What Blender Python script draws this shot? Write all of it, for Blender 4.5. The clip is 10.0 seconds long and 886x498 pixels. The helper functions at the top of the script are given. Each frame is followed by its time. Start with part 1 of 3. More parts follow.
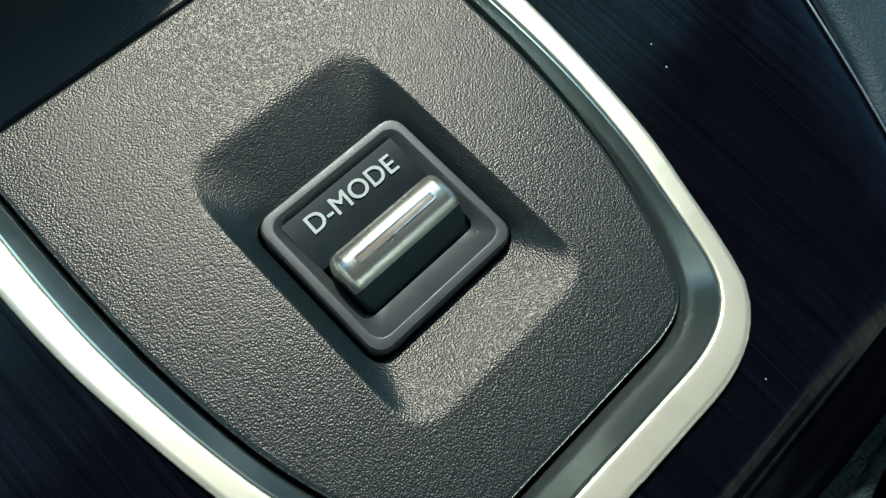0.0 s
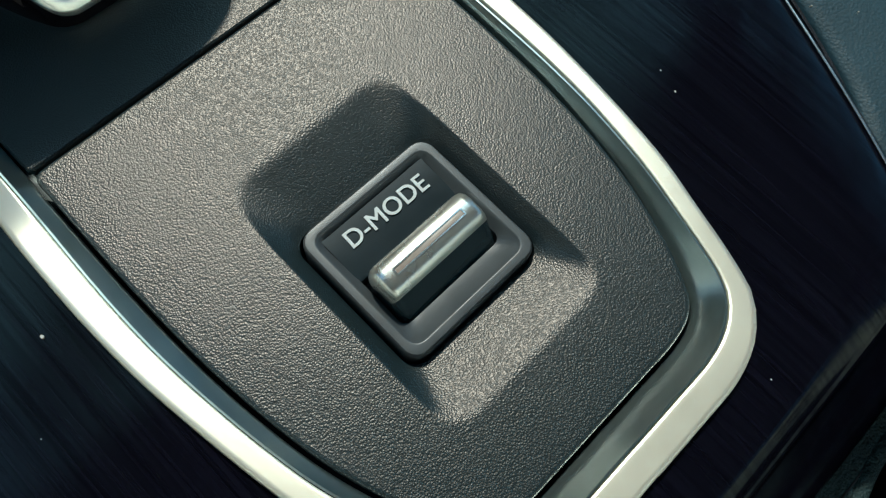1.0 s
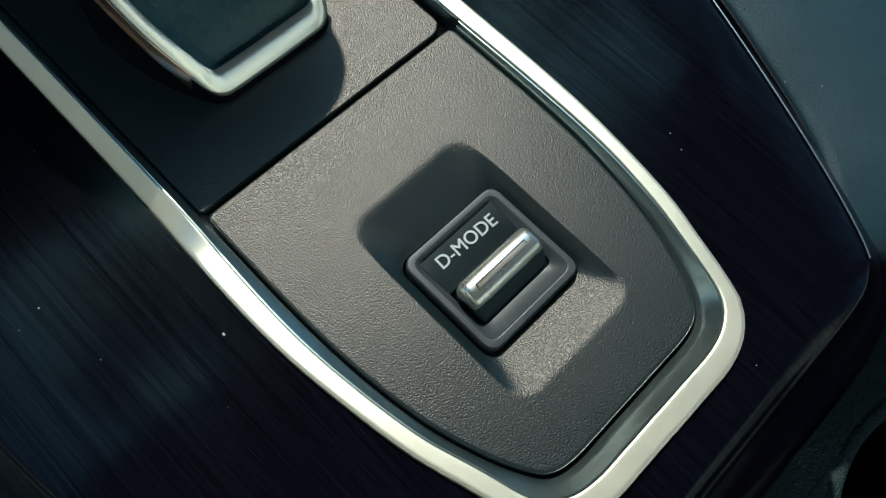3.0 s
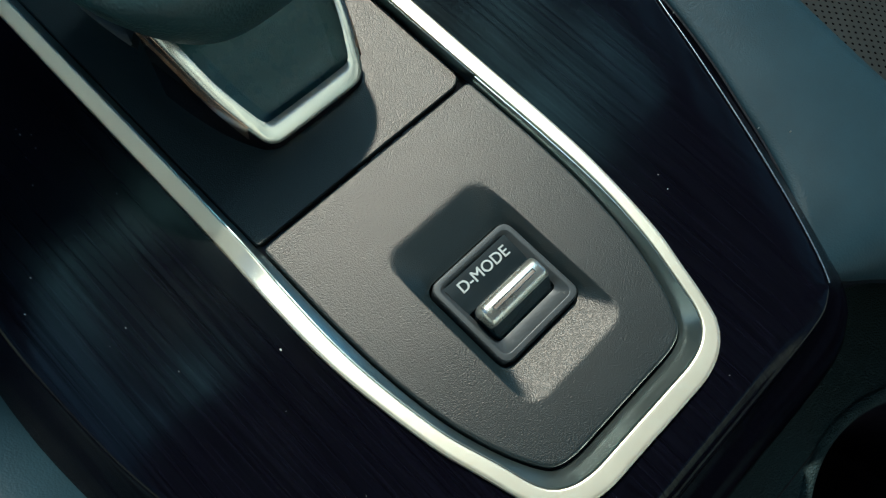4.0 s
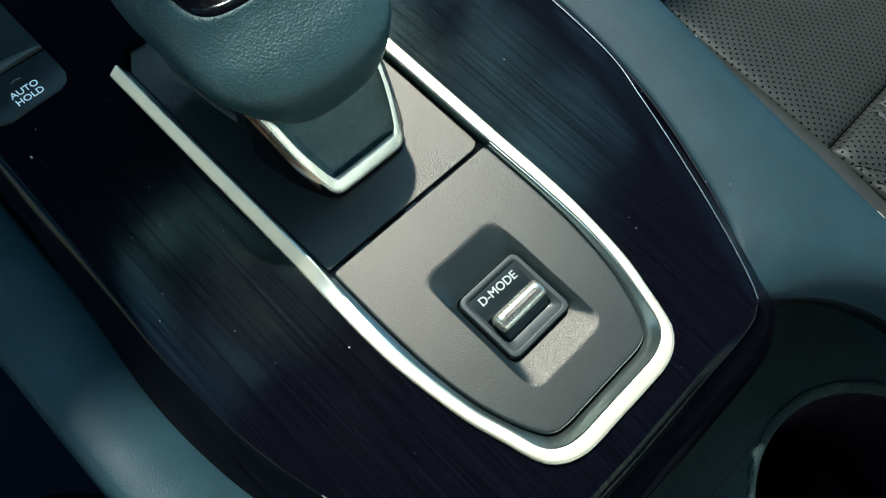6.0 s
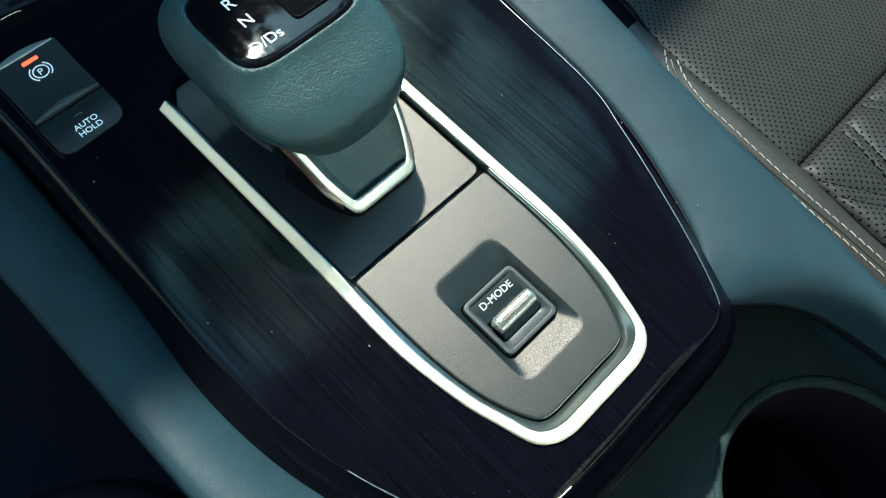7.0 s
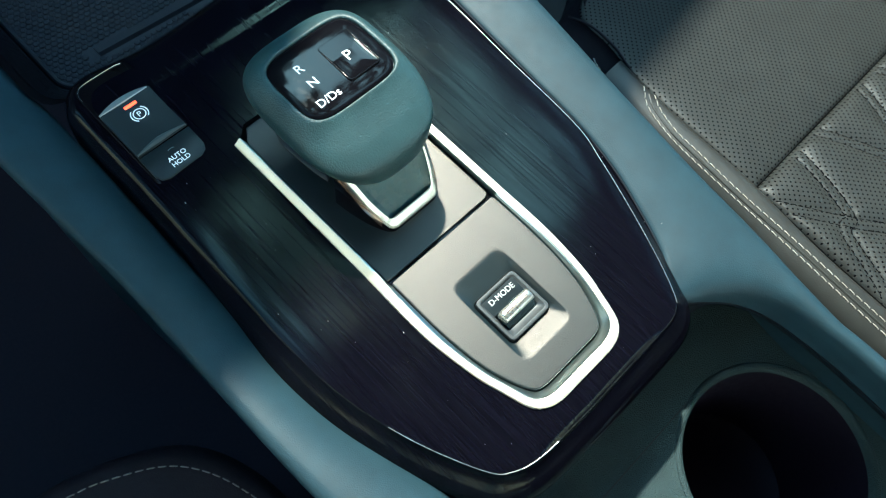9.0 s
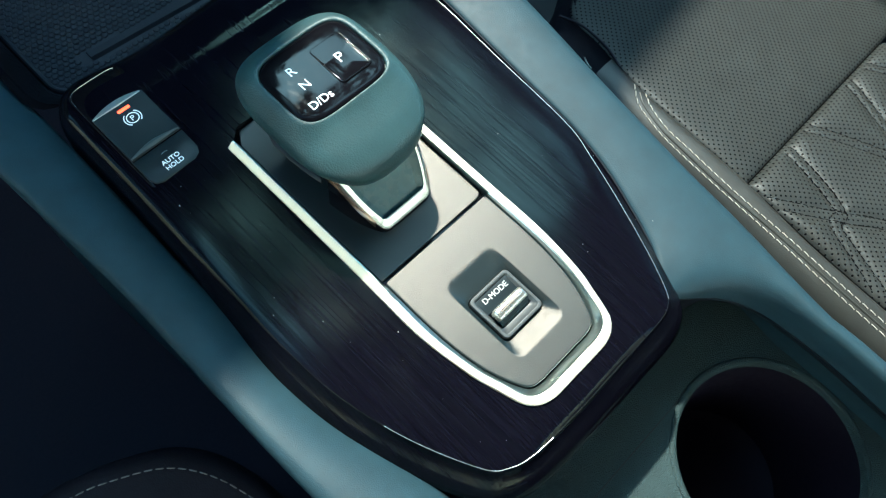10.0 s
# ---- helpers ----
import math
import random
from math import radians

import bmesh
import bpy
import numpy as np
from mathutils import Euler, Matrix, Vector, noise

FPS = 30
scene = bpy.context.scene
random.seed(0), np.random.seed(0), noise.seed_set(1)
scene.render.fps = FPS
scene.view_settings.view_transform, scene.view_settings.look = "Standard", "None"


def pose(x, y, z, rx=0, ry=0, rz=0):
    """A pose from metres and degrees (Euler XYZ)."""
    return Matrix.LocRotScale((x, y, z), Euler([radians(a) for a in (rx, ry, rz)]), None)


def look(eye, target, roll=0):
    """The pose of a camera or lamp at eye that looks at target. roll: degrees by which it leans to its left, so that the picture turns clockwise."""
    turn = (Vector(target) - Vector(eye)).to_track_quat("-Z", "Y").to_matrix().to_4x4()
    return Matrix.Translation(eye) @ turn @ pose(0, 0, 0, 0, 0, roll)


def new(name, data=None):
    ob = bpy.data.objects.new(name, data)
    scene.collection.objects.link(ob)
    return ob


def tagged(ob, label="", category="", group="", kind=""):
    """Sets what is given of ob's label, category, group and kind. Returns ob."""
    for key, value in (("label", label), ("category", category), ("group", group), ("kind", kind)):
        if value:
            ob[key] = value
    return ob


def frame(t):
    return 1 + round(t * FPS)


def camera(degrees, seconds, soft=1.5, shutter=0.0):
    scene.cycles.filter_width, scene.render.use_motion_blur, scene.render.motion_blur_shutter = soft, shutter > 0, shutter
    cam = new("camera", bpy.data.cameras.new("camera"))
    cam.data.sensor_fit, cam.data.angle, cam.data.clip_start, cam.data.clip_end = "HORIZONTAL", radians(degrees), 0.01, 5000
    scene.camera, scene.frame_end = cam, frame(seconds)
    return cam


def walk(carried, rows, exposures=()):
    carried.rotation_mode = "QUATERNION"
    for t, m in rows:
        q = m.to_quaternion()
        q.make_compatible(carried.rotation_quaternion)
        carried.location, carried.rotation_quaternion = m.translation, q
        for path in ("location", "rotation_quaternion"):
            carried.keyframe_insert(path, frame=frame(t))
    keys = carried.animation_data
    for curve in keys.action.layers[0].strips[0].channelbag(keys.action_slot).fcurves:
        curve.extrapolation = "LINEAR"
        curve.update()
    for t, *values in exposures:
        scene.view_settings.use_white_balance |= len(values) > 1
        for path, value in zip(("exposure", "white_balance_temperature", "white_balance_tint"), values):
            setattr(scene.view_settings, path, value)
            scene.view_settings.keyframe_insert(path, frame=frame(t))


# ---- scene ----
cam = camera(60.4, 10.0, soft=1.2)
# seconds, eye in metres, turn in degrees
PATH = [
    (0.0, -0.0233, -0.0247, 0.0889, 19.28, -4.13, -44.40),
    (0.5, -0.0241, -0.0241, 0.0921, 19.25, -3.92, -44.86),
    (1.0, -0.0284, -0.0228, 0.0961, 20.03, -4.30, -44.79),
    (1.5, -0.0324, -0.0218, 0.1025, 20.55, -4.43, -45.06),
    (2.0, -0.0354, -0.0217, 0.1103, 20.80, -3.92, -44.59),
    (2.5, -0.0420, -0.0225, 0.1173, 21.92, -4.08, -44.92),
    (4.0, -0.0538, -0.0209, 0.1526, 21.93, -3.69, -44.87),
    (4.5, -0.0571, -0.0218, 0.1617, 22.98, -3.63, -44.75),
    (5.0, -0.0626, -0.0221, 0.1746, 23.27, -3.62, -44.90),
    (5.5, -0.0708, -0.0249, 0.1878, 23.89, -3.85, -44.94),
    (7.0, -0.0889, -0.0322, 0.2371, 24.10, -4.23, -44.95),
    (7.5, -0.0967, -0.0344, 0.2546, 24.14, -4.40, -44.92),
    (8.0, -0.1045, -0.0363, 0.2716, 24.17, -4.48, -44.86),
    (8.5, -0.1126, -0.0392, 0.2900, 24.32, -4.64, -44.82),
    (9.0, -0.1185, -0.0414, 0.3015, 24.44, -4.73, -44.77),
    (9.5, -0.1193, -0.0419, 0.3036, 24.46, -4.70, -45.13),
    (10.0, -0.1189, -0.0427, 0.3038, 24.50, -4.77, -45.55),
]
EXPOSURES = [(0.0, -0.1, 4470, -9), (2.5, -0.3, 4470, -9), (5.5, 0.36, 4430, -10), (7.5, 1.1, 4490, -10), (10.0, 1.5, 4490, -10)]
walk(cam, [(t, pose(x, y, z, rx, ry, rz)) for t, x, y, z, rx, ry, rz in PATH], EXPOSURES)

# ---------------------------------------------------------------- light
SUN = Vector((0.34, 0.65, 1.0)).normalized()
world = bpy.data.worlds.new("world")
scene.world = world
world.use_nodes = True
wn = world.node_tree
sky = wn.nodes.new("ShaderNodeTexSky")
sky.sky_type = "NISHITA"
sky.sun_disc = False
sky.air_density = 1.0
sky.ozone_density = 1.2
sky.dust_density = 6.0
sky.sun_elevation = math.asin(SUN.z)
sky.sun_rotation = math.atan2(SUN.x, SUN.y)
sky_tint = wn.nodes.new("ShaderNodeMix")
sky_tint.data_type, sky_tint.blend_type = "RGBA", "MULTIPLY"
sky_tint.inputs["Factor"].default_value = 1.0
sky_tint.inputs["B"].default_value = (0.72, 1.0, 1.08, 1)
wn.links.new(sky.outputs[0], sky_tint.inputs["A"])
wn.links.new(sky_tint.outputs["Result"], wn.nodes["Background"].inputs[0])
wn.nodes["Background"].inputs[1].default_value = 0.15
sun_data = bpy.data.lights.new("sun", "SUN")
sun_data.energy, sun_data.angle, sun_data.color = 4.5, radians(1.4), (1.0, 0.72, 0.475)
sun = new("sun", sun_data)
sun.matrix_world = look(SUN * 5, (0, 0, 0))


# ---------------------------------------------------------------- materials
def material(name, base, rough, metallic=0.0, spec=0.5, coat=0.0, coat_rough=0.05):
    m = bpy.data.materials.new(name)
    m.use_nodes = True
    b = m.node_tree.nodes["Principled BSDF"]
    b.inputs["Base Color"].default_value = (*base, 1)
    b.inputs["Roughness"].default_value = rough
    b.inputs["Metallic"].default_value = metallic
    b.inputs["Specular IOR Level"].default_value = spec
    b.inputs["Coat Weight"].default_value = coat
    b.inputs["Coat Roughness"].default_value = coat_rough
    return m


def nodes_of(m):
    return m.node_tree.nodes, m.node_tree.links, m.node_tree.nodes["Principled BSDF"]


def coords(m, scale=(1, 1, 1), turn=(0, 0, 0)):
    n, l, b = nodes_of(m)
    tc = n.new("ShaderNodeTexCoord")
    mp = n.new("ShaderNodeMapping")
    mp.inputs["Scale"].default_value = scale
    mp.inputs["Rotation"].default_value = turn
    l.new(tc.outputs["Object"], mp.inputs["Vector"])
    return mp.outputs["Vector"]


def tex_noise(m, vec, scale, detail=3, rough=0.55):
    n, l, b = nodes_of(m)
    t = n.new("ShaderNodeTexNoise")
    t.inputs["Scale"].default_value, t.inputs["Detail"].default_value, t.inputs["Roughness"].default_value = scale, detail, rough
    l.new(vec, t.inputs["Vector"])
    return t.outputs["Fac"]


def tex_cells(m, vec, scale, feature="F1", smooth=None):
    n, l, b = nodes_of(m)
    t = n.new("ShaderNodeTexVoronoi")
    t.feature = feature
    t.inputs["Scale"].default_value = scale
    l.new(vec, t.inputs["Vector"])
    return t.outputs["Distance"]


def ramp(m, fac, lo, hi, a=(0, 0, 0), b=(1, 1, 1)):
    n, l, _ = nodes_of(m)
    r = n.new("ShaderNodeMapRange")
    r.inputs["From Min"].default_value, r.inputs["From Max"].default_value = lo, hi
    l.new(fac, r.inputs["Value"])
    mix = n.new("ShaderNodeMix")
    mix.data_type = "RGBA"
    mix.inputs["A"].default_value, mix.inputs["B"].default_value = (*a, 1), (*b, 1)
    l.new(r.outputs["Result"], mix.inputs["Factor"])
    return mix.outputs["Result"]


def value(m, fac, lo, hi, a, b):
    n, l, _ = nodes_of(m)
    r = n.new("ShaderNodeMapRange")
    for key, v in (("From Min", lo), ("From Max", hi), ("To Min", a), ("To Max", b)):
        r.inputs[key].default_value = v
    l.new(fac, r.inputs["Value"])
    return r.outputs["Result"]


def add_up(m, a, b, op="ADD"):
    n, l, _ = nodes_of(m)
    x = n.new("ShaderNodeMath")
    x.operation = op
    for s, v in zip(x.inputs, (a, b)):
        if isinstance(v, (int, float)):
            s.default_value = v
        else:
            l.new(v, s)
    return x.outputs[0]


def bump(m, height, distance, strength=1.0, target="Normal"):
    n, l, b = nodes_of(m)
    x = n.new("ShaderNodeBump")
    x.inputs["Distance"].default_value, x.inputs["Strength"].default_value = distance, strength
    l.new(height, x.inputs["Height"])
    l.new(x.outputs[0], b.inputs[target])
    return x


def grained(name, base, rough, cell=1500, depth=0.00012, spec=0.5, vary=0.12, uneven=0.05, wrinkle=0.35):
    """Moulded plastic or leather with a pebbled grain; cell: pebbles to the metre."""
    m = material(name, base, rough, spec=spec)
    n, l, b = nodes_of(m)
    v = coords(m)
    warp = tex_noise(m, v, cell * 0.6, 4, 0.65)
    cells = tex_cells(m, v, cell, "F1")
    big = tex_noise(m, v, 60, 4)
    h = add_up(m, add_up(m, cells, -0.9, "MULTIPLY"), add_up(m, warp, wrinkle, "MULTIPLY"))
    bump(m, h, depth)
    l.new(ramp(m, big, 0.3, 0.7, tuple(c * (1 - vary) for c in base), tuple(c * (1 + vary) for c in base)), b.inputs["Base Color"])
    l.new(value(m, tex_noise(m, v, 220, 4), 0.3, 0.7, rough - uneven, rough + uneven), b.inputs["Roughness"])
    return m


def brushed(name, base, rough, coat=0.0, metallic=0.0):
    """Black film with fine hairlines along the car, under lacquer."""
    m = material(name, base, rough, metallic=metallic, coat=coat, spec=0.15)
    n, l, b = nodes_of(m)
    fine = tex_noise(m, coords(m, (2600, 26, 400)), 1.0, 4, 0.7)
    mid = tex_noise(m, coords(m, (900, 14, 200)), 1.0, 3)
    wide = tex_noise(m, coords(m, (240, 6, 90)), 1.0, 3)
    both = add_up(m, add_up(m, fine, 1.1, "MULTIPLY"), add_up(m, add_up(m, mid, 1.2, "MULTIPLY"), add_up(m, wide, 1.4, "MULTIPLY")))
    bump(m, both, 0.000025, 0.5)
    l.new(value(m, add_up(m, add_up(m, fine, 0.4, "MULTIPLY"), add_up(m, mid, 0.6, "MULTIPLY")), 0.36, 0.64, 0.10, 0.29), b.inputs["Specular IOR Level"])
    b.inputs["Specular Tint"].default_value = (0.90, 1.0, 0.80, 1)
    l.new(ramp(m, fine, 0.35, 0.7, tuple(c * 0.6 for c in base), tuple(c * 1.8 for c in base)), b.inputs["Base Color"])
    l.new(value(m, tex_noise(m, coords(m), 40, 4), 0.3, 0.7, rough - 0.04, rough + 0.05), b.inputs["Roughness"])
    return m


def satin(name, base, rough):
    m = material(name, base, rough, metallic=1.0)
    n, l, b = nodes_of(m)
    v = coords(m)
    l.new(value(m, tex_noise(m, v, 160, 4), 0.3, 0.7, rough - 0.02, rough + 0.02), b.inputs["Roughness"])
    return m


def plain(name, base, rough, **k):
    m = material(name, base, rough, **k)
    n, l, b = nodes_of(m)
    l.new(value(m, tex_noise(m, coords(m), 300, 4), 0.3, 0.7, max(rough - 0.04, 0.02), rough + 0.05), b.inputs["Roughness"])
    return m


def glow(name, colour, strength):
    m = material(name, colour, 0.4)
    b = m.node_tree.nodes["Principled BSDF"]
    b.inputs["Emission Color"].default_value = (*colour, 1)
    b.inputs["Emission Strength"].default_value = strength
    return m


def perforated(name, base, rough, pitch):
    """Leather with rows of small punched holes."""
    m = grained(name, base, rough, cell=1100, depth=0.00004)
    n, l, b = nodes_of(m)
    tc = n.new("ShaderNodeTexCoord")
    sep = n.new("ShaderNodeSeparateXYZ")
    l.new(tc.outputs["Object"], sep.inputs[0])
    u = add_up(m, sep.outputs[0], 1 / pitch, "MULTIPLY")
    w = add_up(m, sep.outputs[1], 1 / pitch, "MULTIPLY")
    # staggered rows: turn by 45 degrees
    p = add_up(m, add_up(m, u, w), 0.5, "MULTIPLY")
    q = add_up(m, add_up(m, u, w, "SUBTRACT"), 0.5, "MULTIPLY")
    fp = add_up(m, add_up(m, add_up(m, p, 400.0), 1.0, "MODULO"), 0.5, "SUBTRACT")
    fq = add_up(m, add_up(m, add_up(m, q, 400.0), 1.0, "MODULO"), 0.5, "SUBTRACT")
    d = add_up(m, add_up(m, add_up(m, fp, fp, "MULTIPLY"), add_up(m, fq, fq, "MULTIPLY")), 0.5, "POWER")
    hole = value(m, d, 0.16, 0.21, 0.0, 1.0)
    old = b.inputs["Base Color"].links[0].from_socket
    mix = n.new("ShaderNodeMix")
    mix.data_type = "RGBA"
    l.new(hole, mix.inputs["Factor"])
    mix.inputs["A"].default_value = (0.004, 0.004, 0.005, 1)
    l.new(old, mix.inputs["B"])
    l.new(mix.outputs["Result"], b.inputs["Base Color"])
    first = b.inputs["Normal"].links[0].from_node
    second = bump(m, hole, 0.0003)
    l.new(first.outputs[0], second.inputs["Normal"])
    l.new(value(m, d, 0.16, 0.21, 1.0, rough), b.inputs["Roughness"])
    l.new(value(m, d, 0.16, 0.21, 0.0, 0.4), b.inputs["Specular IOR Level"])
    return m


M_PANEL = grained("grained grey plastic", (0.014, 0.0235, 0.028), 0.35, cell=3900, depth=0.000055, spec=0.75, vary=0.05, uneven=0.006)
M_PANEL.node_tree.nodes["Principled BSDF"].inputs["Specular Tint"].default_value = (1.0, 0.89, 0.79, 1)
M_DECK = grained("dark console plastic", (0.029, 0.048, 0.051), 0.55, cell=1700, depth=0.0004, spec=0.28)
M_SHADEWALL = grained("console plastic darkened for shade", (0.006, 0.008, 0.014), 0.6, cell=2400, depth=0.0001, spec=0.2)
M_SOFT = grained("blue grey soft plastic", (0.024, 0.048, 0.065), 0.52, cell=1900, depth=0.00006, spec=0.26)
M_KNOB = grained("dark leather", (0.037, 0.073, 0.082), 0.43, cell=1400, depth=0.00014, wrinkle=0.15)
M_SEAT = grained("charcoal leather", (0.030, 0.031, 0.028), 0.42, cell=1100, depth=0.00005)
M_PERF = perforated("perforated leather", (0.028, 0.030, 0.028), 0.51, 0.00246)
M_SILVER = satin("satin silver paint", (0.96, 0.90, 0.73), 0.41)
M_SILVER.node_tree.nodes["Principled BSDF"].inputs["Metallic"].default_value = 0.8
M_BAND = satin("smooth grey metal", (0.60, 0.68, 0.66), 0.30)
M_BAND.node_tree.nodes["Principled BSDF"].inputs["Metallic"].default_value = 1.0
M_CHROME = satin("chrome", (0.85, 0.87, 0.87), 0.16)
M_STEEL = satin("satin steel rocker", (0.80, 0.79, 0.71), 0.28)
M_STEEL.node_tree.nodes["Principled BSDF"].inputs["Metallic"].default_value = 0.9
M_ROCKER = plain("dark satin metal", (0.02, 0.036, 0.044), 0.22, spec=0.7)
M_INLAY = plain("warm grey inlay", (0.30, 0.25, 0.21), 0.4)
M_BLACK = brushed("brushed black lacquer", (0.0028, 0.0027, 0.0058), 0.12)
M_GLOSS = plain("gloss black plastic", (0.005, 0.005, 0.007), 0.035, spec=0.085)
M_MATT = plain("matt black plastic", (0.012, 0.012, 0.014), 0.5)
M_BEZEL = grained("fine dark plastic", (0.054, 0.060, 0.064), 0.36, cell=6000, depth=0.000010)
M_FACE = grained("switch face plastic", (0.014, 0.022, 0.027), 0.45, cell=6000, depth=0.000010, spec=0.4)
M_BOOT = grained("dark shift boot plastic", (0.055, 0.12, 0.13), 0.28, cell=2600, depth=0.00004, spec=0.5)
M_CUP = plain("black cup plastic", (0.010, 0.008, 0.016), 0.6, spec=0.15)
M_STRIP = satin("bright strip metal", (0.90, 0.89, 0.80), 0.2)
M_STRIP.node_tree.nodes["Principled BSDF"].inputs["Metallic"].default_value = 0.9
M_BROWNREFLECT = satin("chrome tinted as brown reflection", (0.86, 0.58, 0.42), 0.2)
M_GLINT = satin("bright metal for edge glint", (0.50, 0.51, 0.50), 0.24)
M_ACCENT = plain("grey accent plastic", (0.24, 0.28, 0.29), 0.32)
M_LIP = plain("grey lip plastic", (0.075, 0.09, 0.095), 0.35)
M_PRINT = plain("white print", (0.64, 0.67, 0.66), 0.5)
M_THREAD = plain("cream thread", (0.52, 0.50, 0.44), 0.7)
M_SHADETHREAD = plain("thread darkened for shade", (0.16, 0.16, 0.15), 0.8)
M_DARKTHREAD = plain("black thread", (0.006, 0.006, 0.007), 0.9, spec=0.05)
M_BACKLIT = glow("backlit white symbol", (0.75, 0.78, 0.78), 0.30)
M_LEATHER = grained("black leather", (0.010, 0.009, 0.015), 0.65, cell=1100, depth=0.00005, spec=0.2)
M_LED = glow("orange lamp", (1.0, 0.055, 0.012), 2.2)
M_RUBBER = plain("ribbed rubber", (0.010, 0.013, 0.021), 0.55)
M_CLOTH = plain("headliner cloth", (0.48, 0.50, 0.50), 0.9)
M_TRIM = plain("cabin plastic", (0.014, 0.014, 0.016), 0.6)
M_CARPET = plain("carpet", (0.015, 0.013, 0.022), 0.95)
M_DUST = plain("dust", (0.55, 0.55, 0.52), 0.9)
M_TREES = plain("far foliage", (0.10, 0.105, 0.045), 0.9)
M_BOUNCE = plain("pale bounce wall", (0.86, 0.79, 0.64), 0.9)
M_GROUND = plain("pale bounce ground", (0.26, 0.26, 0.25), 0.9)


# ---------------------------------------------------------------- mesh helpers (numbers in millimetres)
def thing(name, base, label, category, group="", kind=""):
    ob = new(name)
    ob.location = [c * 0.001 for c in base]
    ob.empty_display_size = 0.01
    bpy.context.view_layer.update()
    return tagged(ob, label, category, group, kind)


def mesh_of(name, verts, faces, mat, sharp=35, smooth=True):
    me = bpy.data.meshes.new(name)
    me.from_pydata([(x * 0.001, y * 0.001, z * 0.001) for x, y, z in verts], [], faces)
    bm = bmesh.new()
    bm.from_mesh(me)
    bmesh.ops.remove_doubles(bm, verts=bm.verts, dist=1e-6)
    bmesh.ops.recalc_face_normals(bm, faces=bm.faces)
    for f in bm.faces:
        f.smooth = smooth
    bm.to_mesh(me)
    bm.free()
    me.materials.append(mat)
    if smooth:
        me.set_sharp_from_angle(angle=radians(sharp))
    return me


def part(name, geo, mat, parent=None, label="", sharp=35, smooth=True):
    ob = new(name, mesh_of(name, geo[0], geo[1], mat, sharp, smooth))
    if parent is not None:
        ob.parent = parent
        at = Vector((0, 0, 0))
        p = parent
        while p is not None:
            at += p.location
            p = p.parent
        ob.location = -at
    return tagged(ob, label)


def join(*geos):
    verts, faces = [], []
    for v, f in geos:
        k = len(verts)
        verts += list(v)
        faces += [tuple(i + k for i in q) for q in f]
    return verts, faces


def loft(rings, closed=True, cap_first=False, cap_last=False):
    n = len(rings[0])
    verts = [p for r in rings for p in r]
    faces = []
    for a in range(len(rings) - 1):
        for b in range(n if closed else n - 1):
            c = (b + 1) % n
            faces.append((a * n + b, a * n + c, (a + 1) * n + c, (a + 1) * n + b))
    if cap_first:
        faces.append(tuple(range(n)))
    if cap_last:
        faces.append(tuple((len(rings) - 1) * n + i for i in range(n)))
    return verts, faces


def spline(points, step, closed=False):
    """A smooth curve through the points, in even steps."""
    p = [np.array(q, float) for q in points]
    if closed:
        p = [p[-1]] + p + [p[0], p[1]]
    else:
        p = [2 * p[0] - p[1]] + p + [2 * p[-1] - p[-2]]
    out = []
    for i in range(1, len(p) - 2):
        a, b, c, d = p[i - 1 : i + 3]
        k = max(2, int(np.linalg.norm(c - b) / step))
        for s in range(k):
            t = s / k
            out.append(0.5 * (2 * b + (c - a) * t + (2 * a - 5 * b + 4 * c - d) * t**2 + (3 * b - a - 3 * c + d) * t**3))
    if not closed:
        out.append(p[-2])
    return np.array(out)


def curve_at(rows):
    """y -> value, smooth through rows of (y, value)."""
    rows = sorted(rows)
    ys, vs = np.array([r[0] for r in rows], float), np.array([r[1] for r in rows], float)
    slopes = np.gradient(vs, ys)

    def f(y):
        if y <= ys[0]:
            return vs[0] + (y - ys[0]) * slopes[0]
        if y >= ys[-1]:
            return vs[-1] + (y - ys[-1]) * slopes[-1]
        i = int(np.searchsorted(ys, y)) - 1
        h = ys[i + 1] - ys[i]
        t = (y - ys[i]) / h
        return (2 * t**3 - 3 * t**2 + 1) * vs[i] + (t**3 - 2 * t**2 + t) * h * slopes[i] + (3 * t**2 - 2 * t**3) * vs[i + 1] + (t**3 - t**2) * h * slopes[i + 1]

    return f


def polar(loop, centre, n):
    """The loop's points at n even angles round the centre."""
    loop, out = np.array(loop)[:, :2], []
    c = np.array(centre, float)
    a, b = loop - c, np.roll(loop, -1, 0) - c
    for ang in np.linspace(0, 2 * math.pi, n, endpoint=False):
        d = np.array((math.cos(ang), math.sin(ang)))
        e = b - a
        den = d[0] * e[:, 1] - d[1] * e[:, 0]
        den = np.where(abs(den) < 1e-12, 1e-12, den)
        r = (a[:, 0] * e[:, 1] - a[:, 1] * e[:, 0]) / den
        s = (a[:, 0] * d[1] - a[:, 1] * d[0]) / den
        ok = (s >= -1e-9) & (s <= 1 + 1e-9) & (r > 0)
        out.append(c + d * (r[ok].max() if ok.any() else 0))
    return np.array(out)


def offset(loop, dist, closed=True):
    """Moves a 2D curve to its right hand (outward, if it runs counter-clockwise) by dist."""
    p = np.array(loop, float)[:, :2]
    if closed:
        t = np.roll(p, -1, 0) - np.roll(p, 1, 0)
    else:
        t = np.gradient(p, axis=0)
    t /= np.linalg.norm(t, axis=1)[:, None] + 1e-12
    return p + dist * np.stack([t[:, 1], -t[:, 0]], 1)


def lift(loop, z):
    return [(x, y, z(x, y) if callable(z) else z) for x, y in np.array(loop)[:, :2]]


def rounded(x0, y0, x1, y1, r, n=8):
    """A counter-clockwise rounded rectangle."""
    out = []
